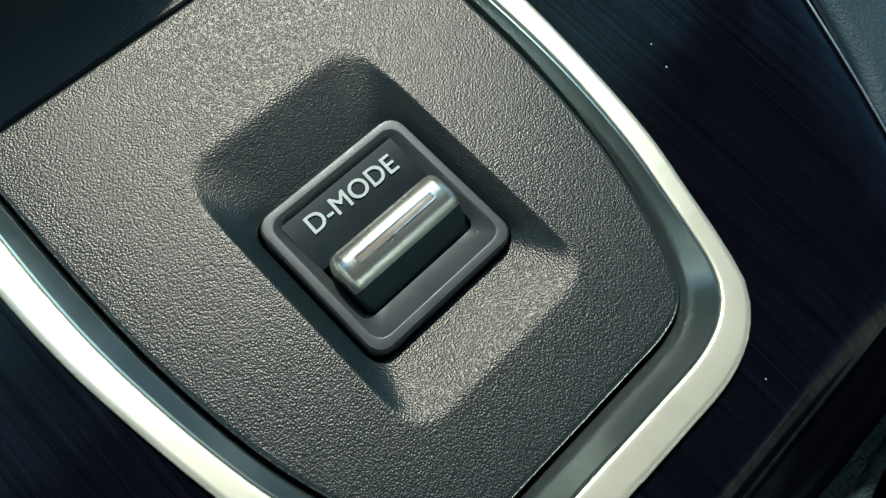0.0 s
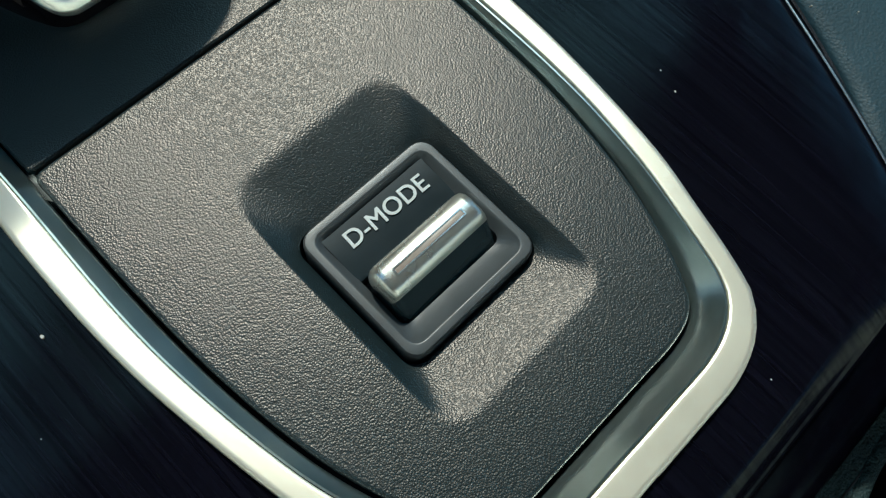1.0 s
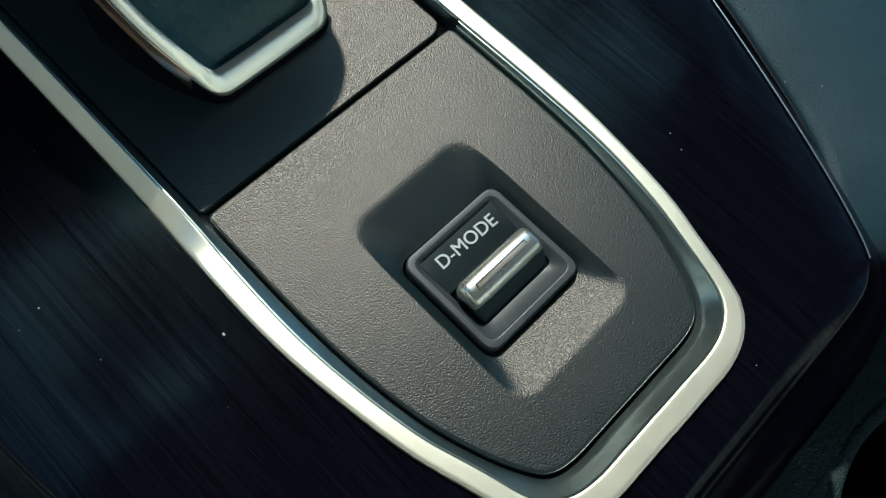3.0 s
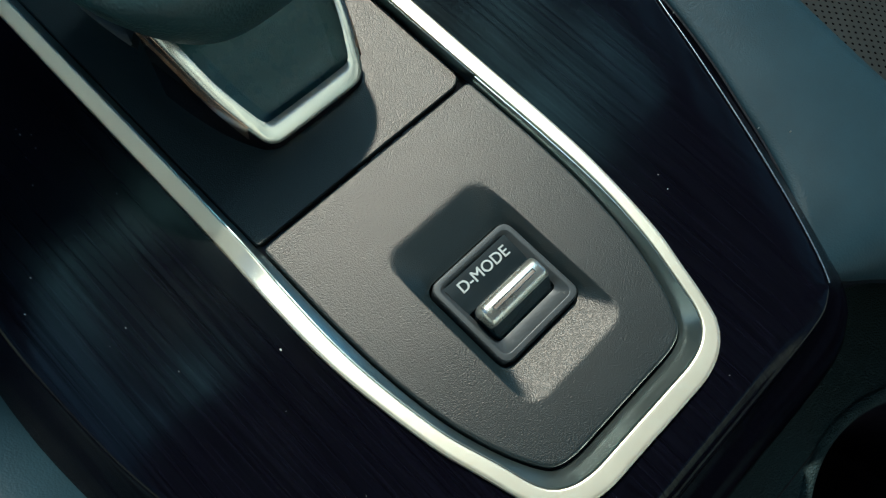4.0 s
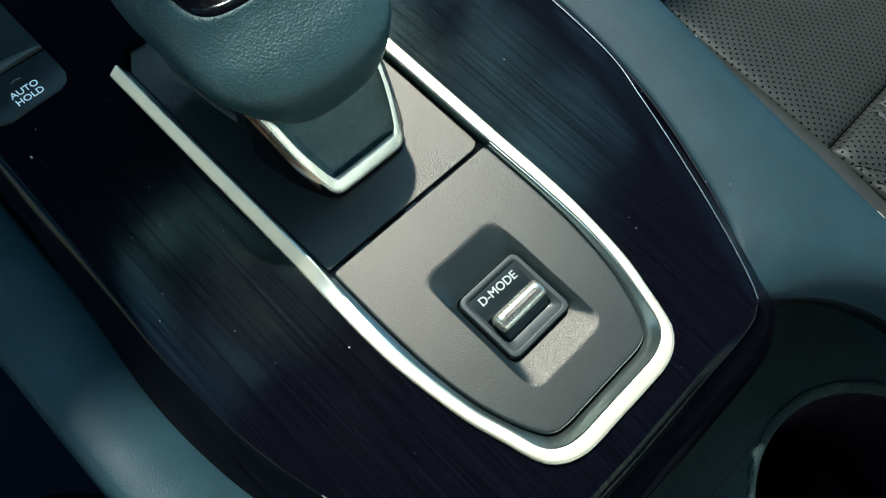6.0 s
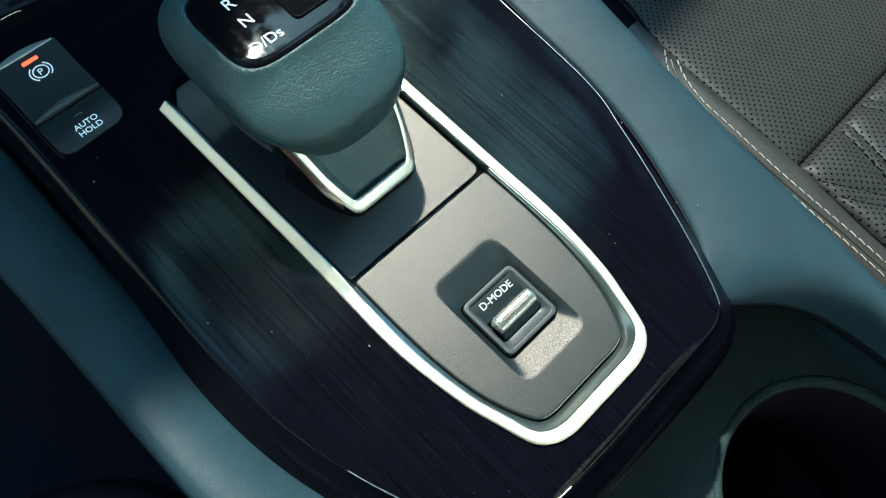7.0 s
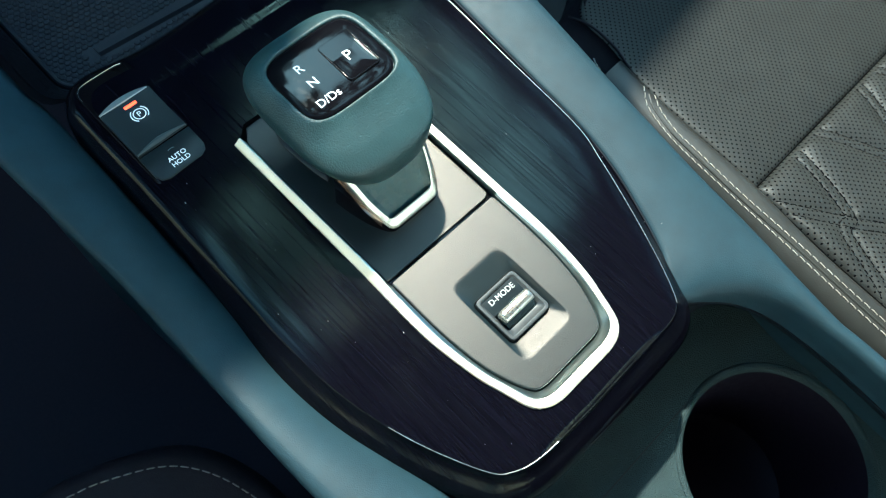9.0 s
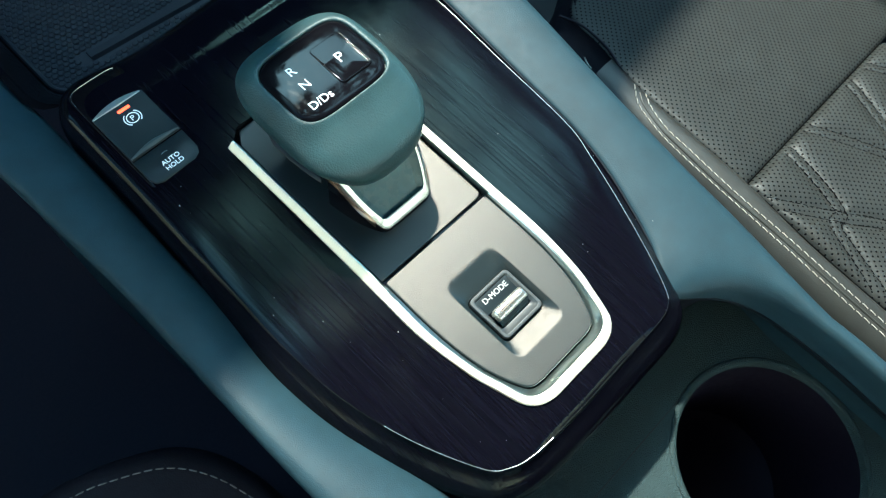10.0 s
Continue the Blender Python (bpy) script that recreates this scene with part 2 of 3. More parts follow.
    for cx, cy, a in ((x1 - r, y0 + r, -90), (x1 - r, y1 - r, 0), (x0 + r, y1 - r, 90), (x0 + r, y0 + r, 180)):
        for k in range(n + 1):
            g = radians(a + 90 * k / n)
            out.append((cx + r * math.cos(g), cy + r * math.sin(g)))
    return out


def slab(loop, z0, z1, edge=0.3):
    """A plate of the loop's shape with softened upper edge."""
    return loft([lift(loop, z0), lift(loop, z1 - edge), lift(offset(loop, -edge * 0.35), z1 - edge * 0.35), lift(offset(loop, -edge), z1)], True, True, True)


def box(x0, y0, z0, x1, y1, z1, r=2.0):
    return slab(rounded(min(x0, x1), min(y0, y1), max(x0, x1), max(y0, y1), r, 4), min(z0, z1), max(z0, z1), min(r, 1.5))


def tube(points, radius, sides=8, caps=True):
    p = np.array(points, float)
    t = np.gradient(p, axis=0)
    rings = []
    for q, d in zip(p, t):
        d = d / (np.linalg.norm(d) + 1e-12)
        up = np.array((0, 0, 1.0)) if abs(d[2]) < 0.95 else np.array((1.0, 0, 0))
        u = np.cross(d, up)
        u /= np.linalg.norm(u)
        w = np.cross(u, d)
        rings.append([tuple(q + radius * (math.cos(a) * u + math.sin(a) * w)) for a in np.linspace(0, 2 * math.pi, sides, endpoint=False)])
    return loft(rings, True, caps, caps)


def lettering(text, height, at, turn, mat, parent, name="lettering", label="", wide=1.0, thick=0.06, weight=0.0, bold=0.0):
    """Text as a thin raised mesh, its middle at the place in millimetres; height: of the capitals; turn: degrees (rx, ry, rz)."""
    cu = bpy.data.curves.new(name, "FONT")
    cu.body, cu.align_x, cu.align_y, cu.size = text, "CENTER", "CENTER", height * 0.001 / 0.69
    cu.extrude, cu.offset, cu.resolution_u = thick * 0.0005, weight * 0.001, 4
    cu.space_line = 0.98
    tmp = new(name, cu)
    bpy.context.view_layer.update()
    me = bpy.data.meshes.new_from_object(tmp.evaluated_get(bpy.context.evaluated_depsgraph_get()))
    bpy.data.objects.remove(tmp)
    bpy.data.curves.remove(cu)
    co = np.array([v.co for v in me.vertices])
    mid = (co.min(0) + co.max(0)) / 2
    me.transform(pose(at[0] * 0.001, at[1] * 0.001, at[2] * 0.001, *turn) @ Matrix.Diagonal((wide, 1, 1, 1)) @ Matrix.Translation((-mid[0], -mid[1], 0)))
    if bold:
        # a heavier stroke: the same letters four times, a little apart
        bm = bmesh.new()
        for dx, dy in ((1, 0.6), (-1, 0.6), (1, -0.6), (-1, -0.6)):
            twin = me.copy()
            twin.transform(Matrix.Translation((dx * bold * 0.0005, dy * bold * 0.0005, (dx + 2 * dy) * 0.000002)))
            bm.from_mesh(twin)
            bpy.data.meshes.remove(twin)
        bm.to_mesh(me)
        bm.free()
    me.materials.clear()
    me.materials.append(mat)
    ob = new(name, me)
    ob.parent = parent
    at_p, p = Vector((0, 0, 0)), parent
    while p is not None:
        at_p += p.location
        p = p.parent
    ob.location = -at_p
    return tagged(ob, label)


def stitches(path, length, gap, radius, z_off=0.0, slant=0.0):
    """A row of thread stitches along a 3D path."""
    p = np.array(path, float)
    seg = np.r_[0, np.cumsum(np.linalg.norm(np.diff(p, axis=0), axis=1))]
    geos, s = [], 0.0
    at = lambda d: np.array([np.interp(d, seg, p[:, k]) for k in range(3)])
    while s + length < seg[-1]:
        a, b = at(s), at(s + length)
        d = (b - a) / (np.linalg.norm(b - a) + 1e-9)
        side = np.array((d[1], -d[0], 0)) * slant
        pts = [a - side + (0, 0, z_off - radius * 0.6), a * 0.8 + b * 0.2 - side * 0.6 + (0, 0, z_off + radius * 0.5), a * 0.2 + b * 0.8 + side * 0.6 + (0, 0, z_off + radius * 0.5), b + side + (0, 0, z_off - radius * 0.6)]
        geos.append(tube(pts, radius, 6))
        s += length + gap
    return join(*geos)


# ---------------------------------------------------------------- unseen cabin that closes the place and shapes the light
def setting(name, geo, mat, label, category, sharp=35):
    return tagged(part(name, geo, mat, None, label, sharp), "", category, "", "structure")


setting("ground", box(-60000, -60000, -830, 60000, 60000, -800, 10), M_GROUND, "unseen ground outside the car, paled to bounce light", "ground")
ring, height = [], []
for k in range(160):
    a = 2 * math.pi * k / 160
    ring.append((11000 * math.cos(a), 11000 * math.sin(a)))
    turn = math.atan2(math.sin(a - 1.3), math.cos(a - 1.3))
    far = 500 + 11800 * math.sqrt(max(0.0, math.cos(min(1.57, 1.5 * abs(turn)))))
    height.append(min(13600, far + 1500 * noise.noise(Vector((math.cos(a) * 3, math.sin(a) * 3, 0))) + 900 * noise.noise(Vector((math.cos(a) * 14, math.sin(a) * 14, 4)))))
setting("backdrop", loft([[(x, y, -800) for x, y in ring], [(x, y, h) for (x, y), h in zip(ring, height)]]), M_TREES, "unseen dark green trees that hide the low sky", "trees")
# unseen foliage over the car, mottling reflections; gaps of sky, one for the sun
leaf_rng, leaves = random.Random(11), []
while len(leaves) < 5600:
    az, el = leaf_rng.uniform(-0.5, 2.2), leaf_rng.uniform(0.35, 1.32)
    way = Vector((math.cos(az) * math.cos(el), math.sin(az) * math.cos(el), math.sin(el)))
    thin = 1.4 * noise.noise(way * 6.5 + Vector((3, 1, 7))) + 0.3 * noise.noise(way * 26.0) + 0.15 * noise.noise(way * 60.0)
    ahead = min(1.0, max(0.0, (az - 0.6) / 0.4))
    thin += 5.0 * max(0.0, 0.84 + 0.1 * ahead - el)
    if thin < 0.04 - 0.34 * ahead or way.angle(SUN) < 0.05:
        continue
    c, s = way * leaf_rng.uniform(8600, 10400), leaf_rng.uniform(70, 210)
    u = way.orthogonal().normalized()
    w = way.cross(u)
    turn = leaf_rng.uniform(0, 6.3)
    rim = [c + s * q * (math.cos(turn + k) * u + 0.75 * math.sin(turn + k) * w) + way * leaf_rng.uniform(-60, 60) for k, q in ((0, 1.2), (1.1, 0.7), (2.3, 1.0), (3.3, 0.8), (4.2, 1.1), (5.2, 0.6))]
    leaves.append(([tuple(v) for v in rim], [(0, 1, 2), (0, 2, 3), (0, 3, 5), (3, 4, 5)]))
setting("backdrop", join(*leaves), M_TREES, "unseen leaves added to break up the reflected sky", "trees")
setting("backdrop", slab([(-1400, -6300), (9000, -6300), (9000, -6000), (-1100, -6000), (-8000, 8000), (-8300, 7900)], -800, 4300, 20), M_BOUNCE, "unseen pale wall added to bounce sun onto chrome and trim", "wall")
setting("floor", box(-760, -1500, -440, 760, 1100, -420, 5), M_CARPET, "black carpet on the car floor", "floor")
setting("ceiling", slab([(-690, -820), (690, -820), (690, 130), (400, 130), (150, 235), (-690, 235)], 700, 722, 0.5), M_CLOTH, "unseen light grey headliner, cut back to let in sky", "ceiling")
shade_edge = [(-690, 502), (95, 502), (125, 512), (161, 531), (214, 536), (234, 570), (250, 606), (300, 612), (440, 607), (466, 588), (494, 590), (508, 604), (640, 640), (860, 690), (860, 1350), (-690, 1350)]
setting("ceiling", slab(shade_edge, 700, 722, 0.5), M_TRIM, "unseen dark roof panel cut to shade the console's front", "ceiling")
for s in (-1, 1):
    setting("roof_rail", loft([[(s * 800, y, 722), (s * 800, y, 700), (s * 835, y, 640), (s * 860, y, 640), (s * 850, y, 722)] for y in (-1500, 900)], True, True, True), M_TRIM, "unseen dark roof rail that keeps out side sky", "roof rail")
setting("ceiling", box(-800, -820, 722.5, 800, 130, 726, 1), M_CLOTH, "unseen light grey headliner edge that closes out side sky", "ceiling")
for s, nm in ((-1, "wall_west"), (1, "wall_east")):
    setting(nm, box(s * 720, -1500, -420, s * 790, 1000, 130, 20), M_TRIM, "dark plastic door card below the side window", "door")
setting("wall_south", box(-720, -1560, -420, 720, -1500, 190, 10), M_TRIM, "dark plastic panel behind the rear seats", "wall")
setting("wall_north", box(-720, 1000, -420, 720, 1060, 170, 10), M_TRIM, "dark plastic bulkhead behind the dashboard", "wall")
dash = [(600, -70), (590, 20), (615, 85), (690, 120), (820, 140), (1000, 150), (1000, -70)]
setting("dashboard", loft([[(x, y, z) for y, z in dash] for x in (-718, 718)], True, True, True), M_TRIM, "dark plastic dashboard ahead of the console", "dashboard")
for s, nm in ((-1, "pillar_west"), (1, "pillar_east")):
    for k, (y0, z0, x0, y1, z1, x1) in enumerate(((1000, 290, 800, 860, 715, 790), (-420, 235, 750, -440, 725, 700), (-1480, 235, 750, -1300, 725, 700))):
        setting(nm, tube([(s * x0, y0, z0), (s * (x0 + x1) / 2, (y0 + y1) / 2, (z0 + z1) / 2), (s * x1, y1, z1)], 45, 10), M_TRIM, "grey plastic roof pillar beside the window", "pillar")

# ---------------------------------------------------------------- centre console
console = thing("centre_console", (0, 0, -420), "black centre console with silver trim and soft blue-grey sides", "car console")

half = spline([(0, -33.4), (8, -33.4), (15, -33.3), (19.3, -32.2), (21.9, -29.6), (25.4, -22.3), (28.8, -11), (30.9, 4), (31.6, 20), (31.5, 42.4)], 1.0)
right_side = [tuple(p) for p in half]
left_side = [(-x, y) for x, y in right_side[::-1]]
panel_loop = right_side[:-1] + [(31.4, 41.2), (31.1, 42.0), (30.2, 42.3)] + [(-30.2, 42.3), (-31.1, 42.0), (-31.4, 41.2)] + left_side[1:-1]

# switch panel with its sunken bay
N = 360
out = polar(panel_loop, (0, 2), N)
bay = polar(rounded(-15.2, -21.8, 15.2, 23.8, 4.5), (0, 2), N)
floor_loop = polar(rounded(-12.5, -12.15, 12.5, 12.3, 2.9), (0, 2), N)
BAY = 3.0
rings = [lift(out, -4), lift(out, -0.45), lift(offset(out, -0.18), -0.14), lift(offset(out, -0.5), 0)]
rings += [lift(offset(out, -0.75), 0), lift(out * 0.4 + bay * 0.6, 0), lift(out * 0.03 + bay * 0.97, 0)]
for t in (0, 0.06, 0.13, 0.21, 0.4, 0.6, 0.8, 0.92, 1.0):
    zz = -BAY * (t - 0.075) / 0.925 if t > 0.14 else -BAY * (0.0, 0.012, 0.058)[(0, 0.06, 0.13).index(t)]
    rings.append(lift(bay * (1 - t) + floor_loop * t, zz))
rings.append(lift(floor_loop, -7))
part("switch_panel", loft(rings), M_PANEL, console, "grained dark grey plastic panel round the mode switch", 50)

# shift plate ahead of it
plate = [(-31.5, 44.8), (-30.8, 44.1), (28.4, 44.1), (30.0, 44.5), (31.5, 45.7), (32.1, 47.6), (32.5, 75), (32.5, 138), (27, 145), (-27, 145), (-31.7, 138), (-31.7, 75), (-31.6, 46)]
part("shift_plate", slab(plate, -4, -2.1, 0.4), M_PANEL, console, "grained dark grey plastic plate under the gear selector", 12)

part("trim_base", slab([(-36, 38), (36, 38), (36, 148), (-36, 148)], -6, -3.2, 0.3), M_GLOSS, console)

# silver trim
u_path = [(-31.5, y) for y in (139, 130, 110, 90, 70, 55, 47, 43.6, 43.1)] + left_side[1:-1] + right_side[:-1] + [(31.5, y) for y in (43.1, 43.6, 47, 55, 70, 90, 110, 130, 139)]
u_path = np.array(u_path)
side = offset(u_path, 1.0, False) - u_path


# widths of the trim outward from the panel's edge, to the ridge and to the outer edge, on either side
RIDGE_L = curve_at([(139, 2.9), (40, 2.7), (14, 3.1), (0, 2.8), (-12, 2.7), (-25, 3.1), (-30, 4.2), (-33, 4.4)])
RIDGE_R = curve_at([(139, 1.4), (40, 1.3), (12, 1.6), (0, 1.9), (-13, 2.1), (-25, 3.0), (-30, 4.0), (-33, 4.4)])
OUTER_L = curve_at([(139, 6.5), (50, 6.7), (14, 6.8), (0, 6.2), (-12, 6.1), (-25, 6.8), (-30, 8.0), (-33, 8.8)])
OUTER_R = curve_at([(139, 5.5), (40, 5.3), (12, 5.2), (0, 5.1), (-13, 5.4), (-25, 6.2), (-30, 7.4), (-33, 8.8)])


def along(section):
    """A section swept round the frame: it takes the ridge's and the outer edge's distance, and whether it passes the lower shift plate."""
    rings = []
    for (x, y), (nx, ny) in zip(u_path, side):
        q = max(y, -33.4)
        m, o = (RIDGE_L(q), OUTER_L(q)) if x < 0 else (RIDGE_R(q), OUTER_R(q))
        steep = max(max(0.0, -ny), min(1.0, max(0.0, (8 - y) / 30)) if x > 0 else 0.0)
        rings.append([(x + nx * d, y + ny * d, z) for d, z in section(m, o, y > 42.6, x > 0, steep, min(1.0, max(0.0, (y - 34) / 13)) if x < 0 else 0.0)])
    return loft(rings, True, True, True)


def frame_section(m, o, ahead, right, steep, lean):
    level = [(m + 0.1, -4), (m + 0.1, 1.9), (m + 0.18, 2.1), (m + 0.35, 2.2), (m + 0.55, 2.22), (m + 1.0, 2.23), (o - 1.0, 2.3), (o - 0.6, 2.3), (o - 0.35, 2.22), (o - 0.12, 2.0), (o, 1.6), (o, -4)]
    return [(d, z + lean * (1.6 - 0.85 * (d - m)) if z > 0 else z) for d, z in level]


def band_section(m, o, ahead, right, steep, lean):
    a, z = (1.25 if right else 0.5, -2.0) if ahead else (0.62, 0.0)
    z -= 1.9 * steep
    return [(a, -4), (a, z - 0.05), (a + 0.12, z + 0.2), (a + 0.3, z + 0.4), (max(m - 0.3, a + 0.4), 1.6 + 0.45 * steep + 1.5 * lean), (m - 0.02, 1.6 + 0.4 * steep + 1.5 * lean), (m - 0.02, -4)]


frame_part = part("trim_frame", along(frame_section), M_SILVER, console, "bright satin silver trim frame", 28)
part("inner_band", along(band_section), M_BAND, frame_part, "smooth grey metal inner band", 28)

# black cover
outer_pts = [(0, -52.3), (17, -52.2), (43, -52), (50.5, -50.4), (55.2, -46.3), (63.6, -30.2), (74.2, -4.9), (83.6, 20.9), (89.8, 42.8), (93.7, 91.8), (97.5, 139.7), (98, 190), (90, 212), (60, 216), (11, 212), (-33, 210), (-66, 214), (-76, 206), (-77, 190), (-77.1, 151), (-78, 110), (-79.2, 79), (-80.3, 52), (-78.1, 20.6), (-70.4, -10.7), (-58, -39.3), (-50.1, -47.2), (-37.4, -51.1), (-10.4, -52.3)]
outer = spline(outer_pts, 2.0, True)
narrow = lambda x, y: (OUTER_L if x < 0 else OUTER_R)(max(y, -33.4)) - 0.12
inner = [(x + nx * narrow(x, y), y + ny * narrow(x, y)) for (x, y), (nx, ny) in zip(u_path, side)] + [(37.0, 140.0), (33.5, 140.4), (28, 145.2), (-28, 145.2), (-33.8, 139.8), (-37.0, 139.6)]
co, ci_ = polar(outer, (0, 60), 480), polar(inner, (0, 60), 480)


def cover_z(x, y, t):
    z = 0.9 - 0.5 * t * t - 1.8 * t**6
    if y > 150:
        z -= 0.75 * math.exp(-(((y - 187) / 4.2) ** 2)) * min(1.0, t * 3)
    return z


rings = [lift(ci_, -3)]
for t in np.linspace(0, 1, 44):
    loop = ci_ * (1 - t) + co * t
    rings.append([(x, y, cover_z(x, y, t)) for x, y in loop])
crisp = ((0.3, -1.5), (0.6, -1.75), (1.0, -2.3), (1.5, -3.2), (5.5, -6.4), (9.6, -10.4), (11.2, -13.5), (11.7, -18), (11.8, -26), (11.4, -90))
rolled = ((0.9, -1.75), (2.0, -2.3), (3.2, -3.2), (4.3, -4.4), (5.4, -6.0), (6.4, -8.2), (7.2, -11), (7.8, -15), (8.2, -24), (8.4, -90))
# the front left of the edge rolls over softly
soft_edge = np.array([min(1.0, max(0.0, (y - 45) / 70)) if x < 0 else min(1.0, max(0.0, (y - 150) / 40)) for x, y in co])[:, None]
for (d, dz), (e, ez) in zip(crisp, rolled):
    loop = offset(co, d) * (1 - soft_edge) + offset(co, e) * soft_edge
    rings.append([(x, y, dz * (1 - k) + ez * k) for (x, y), k in zip(loop, soft_edge[:, 0])])
part("cover_panel", loft(rings), M_BLACK, console, "brushed gloss black cover panel", 40)
bead = [(x, y, -1.17) for x, y in offset(co, 0.35)]
right_bead = sorted((q for q in bead if q[0] > 0 and -49.5 < q[1] < 180), key=lambda q: q[1])
left_bead = sorted((q for q in bead if q[0] < -28 and q[1] < 0), key=lambda q: q[0])
for chain in (right_bead, left_bead):
    part("glint_bead", tube(chain, 0.27, 8), M_GLINT, console, "bright metal bead for the glint on the cover's edge", 60)

# soft sides
RIGHT_LOW = curve_at([(330, -3), (60, -4), (20, -6), (-20, -8), (-40, -9), (-49.0, -10.9), (-53.1, -12.7), (-58.2, -15.0), (-65.4, -17.9), (-75.4, -20.9), (-85.9, -22.9), (-102.0, -23.2), (-116.5, -23.4), (-153.8, -23.9), (-268.1, -25.4)])
RIGHT_CREST = curve_at([(330, 2), (100, 0), (40, -2), (0, -3.5), (-40, -5), (-100, -6), (-260, -7)])
RIGHT_IN = curve_at([(330, 106), (190, 103), (140, 101), (92, 97.2), (70, 95.5), (43, 93.5), (21, 90), (8, 86.5), (-5, 82), (-30, 71), (-42, 62), (-49.0, 60.3), (-53.1, 64.5), (-58.2, 71.7), (-65.4, 80.4), (-75.4, 88.2), (-85.9, 92.7), (-102.0, 94.8), (-116.5, 95.7), (-153.8, 94.8), (-268.1, 91.5)])
RIGHT_TOP = curve_at([(330, 162), (140, 134), (80, 125.5), (40, 119.5), (20, 117), (0, 114.4), (-20, 112.2), (-40, 110.4), (-60, 108), (-80, 104.9), (-100, 102.2), (-120, 100.2), (-160, 97.5), (-260, 91)])
LEFT_IN = curve_at([(330, -90), (250, -88), (200, -87), (160, -87), (120, -87.5), (80, -87.5), (50, -89.5), (15, -86), (-12, -79), (-38, -74), (-80, -71), (-260, -69)])
LEFT_OUT = curve_at([(330, -127), (250, -121), (200, -118), (160, -115.5), (120, -113), (80, -112.5), (50, -112.5), (15, -112), (-12, -111), (-38, -110), (-260, -107)])
rings = []
walls = []
for y in np.arange(-260, 331, 2.0):
    a, c = RIGHT_IN(y), max(RIGHT_TOP(y), RIGHT_IN(y) + 6)
    w = c - a
    q, h = RIGHT_LOW(y), RIGHT_CREST(y)
    under = 27 * min(1.0, max(0.0, (-48 - y) / 14))
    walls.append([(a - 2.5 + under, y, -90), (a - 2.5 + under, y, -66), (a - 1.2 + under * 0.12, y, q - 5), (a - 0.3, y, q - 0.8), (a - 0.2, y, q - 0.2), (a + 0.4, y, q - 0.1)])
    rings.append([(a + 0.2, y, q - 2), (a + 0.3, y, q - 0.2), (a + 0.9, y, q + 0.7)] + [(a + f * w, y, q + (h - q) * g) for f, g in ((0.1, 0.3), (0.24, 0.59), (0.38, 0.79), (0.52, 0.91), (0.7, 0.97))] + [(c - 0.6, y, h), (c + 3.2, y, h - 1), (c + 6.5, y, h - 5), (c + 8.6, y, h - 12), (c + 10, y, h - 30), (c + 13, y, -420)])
part("pad_wall", loft(walls, False), M_SHADEWALL, console, "plastic wall under the side pad, navy for its shade", 60)
part("side_pad", loft(rings, False), M_SOFT, console, "blue-grey soft plastic side pad", 60)
rings = []
for y in np.arange(-260, 331, 3.0):
    a, c = LEFT_IN(y), LEFT_OUT(y)
    w = c - a
    rings.append([(a + 2, y, -80), (a + 1.2, y, -16), (a + 0.2, y, -13.0), (a - 0.8, y, -11.6), (a + 0.2 * w, y, -7.5), (a + 0.42 * w, y, -3.9), (a + 0.62 * w, y, -1.9), (a + 0.8 * w, y, -1.0), (a + 0.89 * w, y, -1.2), (a + 0.96 * w, y, -2.4), (c - 0.3, y, -5.0), (c - 0.2, y, -8.5), (c + 3, y, -16), (c + 12, y, -60), (c + 12, y, -420)])
part("side_pad", loft(rings, False), M_SOFT, console, "blue-grey soft plastic side pad", 60)

# deck with the cup holder
CX, CY, CZ = 61.0, -137.2, -66.0
circle = lambda q: np.array([(CX + 1.095 * q * math.cos(a), CY + 1.095 * q * math.sin(a)) for a in np.linspace(0, 2 * math.pi, 160, endpoint=False)])
deck_out = polar([(-78, -260), (142, -260), (142, -40), (-78, -40)], (CX, CY), 160)
part("cup_deck", loft([lift(circle(46.9), CZ - 4), lift(circle(46.9), CZ)] + [lift(circle(46.9) * (1 - t) + deck_out * t, CZ) for t in (0.1, 0.4, 0.7, 1.0)]), M_DECK, console, "dark grained plastic deck round the cup holder", 40)
part("deck_seam", slab([(58, -87.2), (58, -86.7), (-71, -86.0), (-71, -86.5)], CZ - 0.3, CZ + 0.12, 0.1), M_MATT, console)
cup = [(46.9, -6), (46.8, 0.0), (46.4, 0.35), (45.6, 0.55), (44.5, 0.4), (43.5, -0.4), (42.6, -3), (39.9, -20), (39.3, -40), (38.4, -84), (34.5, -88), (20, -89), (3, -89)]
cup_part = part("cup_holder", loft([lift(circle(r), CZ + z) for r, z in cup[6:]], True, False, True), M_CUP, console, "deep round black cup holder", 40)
part("rim", loft([lift(circle(r), CZ + z) for r, z in cup[:7]]), M_DECK, cup_part, "raised grained rim", 40)

# ---------------------------------------------------------------- storage tray mat
tray_in, tray_out = polar(rounded(-72.5, 234.5, 98, 425, 13), (10, 320), 160), polar(rounded(-89, 215, 108, 428, 14), (10, 320), 160)
part("tray_wall", loft([lift(tray_out, -9.0)] + [lift(tray_out * (1 - t) + tray_in * t, -9.0 - 21.5 * t**1.4) for t in (0.15, 0.4, 0.7, 0.9, 1.0)] + [lift(tray_in, -36)]), M_GLOSS, console, "gloss black wall round the storage tray", 40)
mat_thing = thing("tray_mat", (0, 270, -32), "black rubber tray mat with a hexagon relief", "rubber mat")
mat_loop = rounded(-72, 235, 97, 424, 12.5)
part("base", slab(mat_loop, -34, -31.5, 0.4), M_RUBBER, mat_thing)
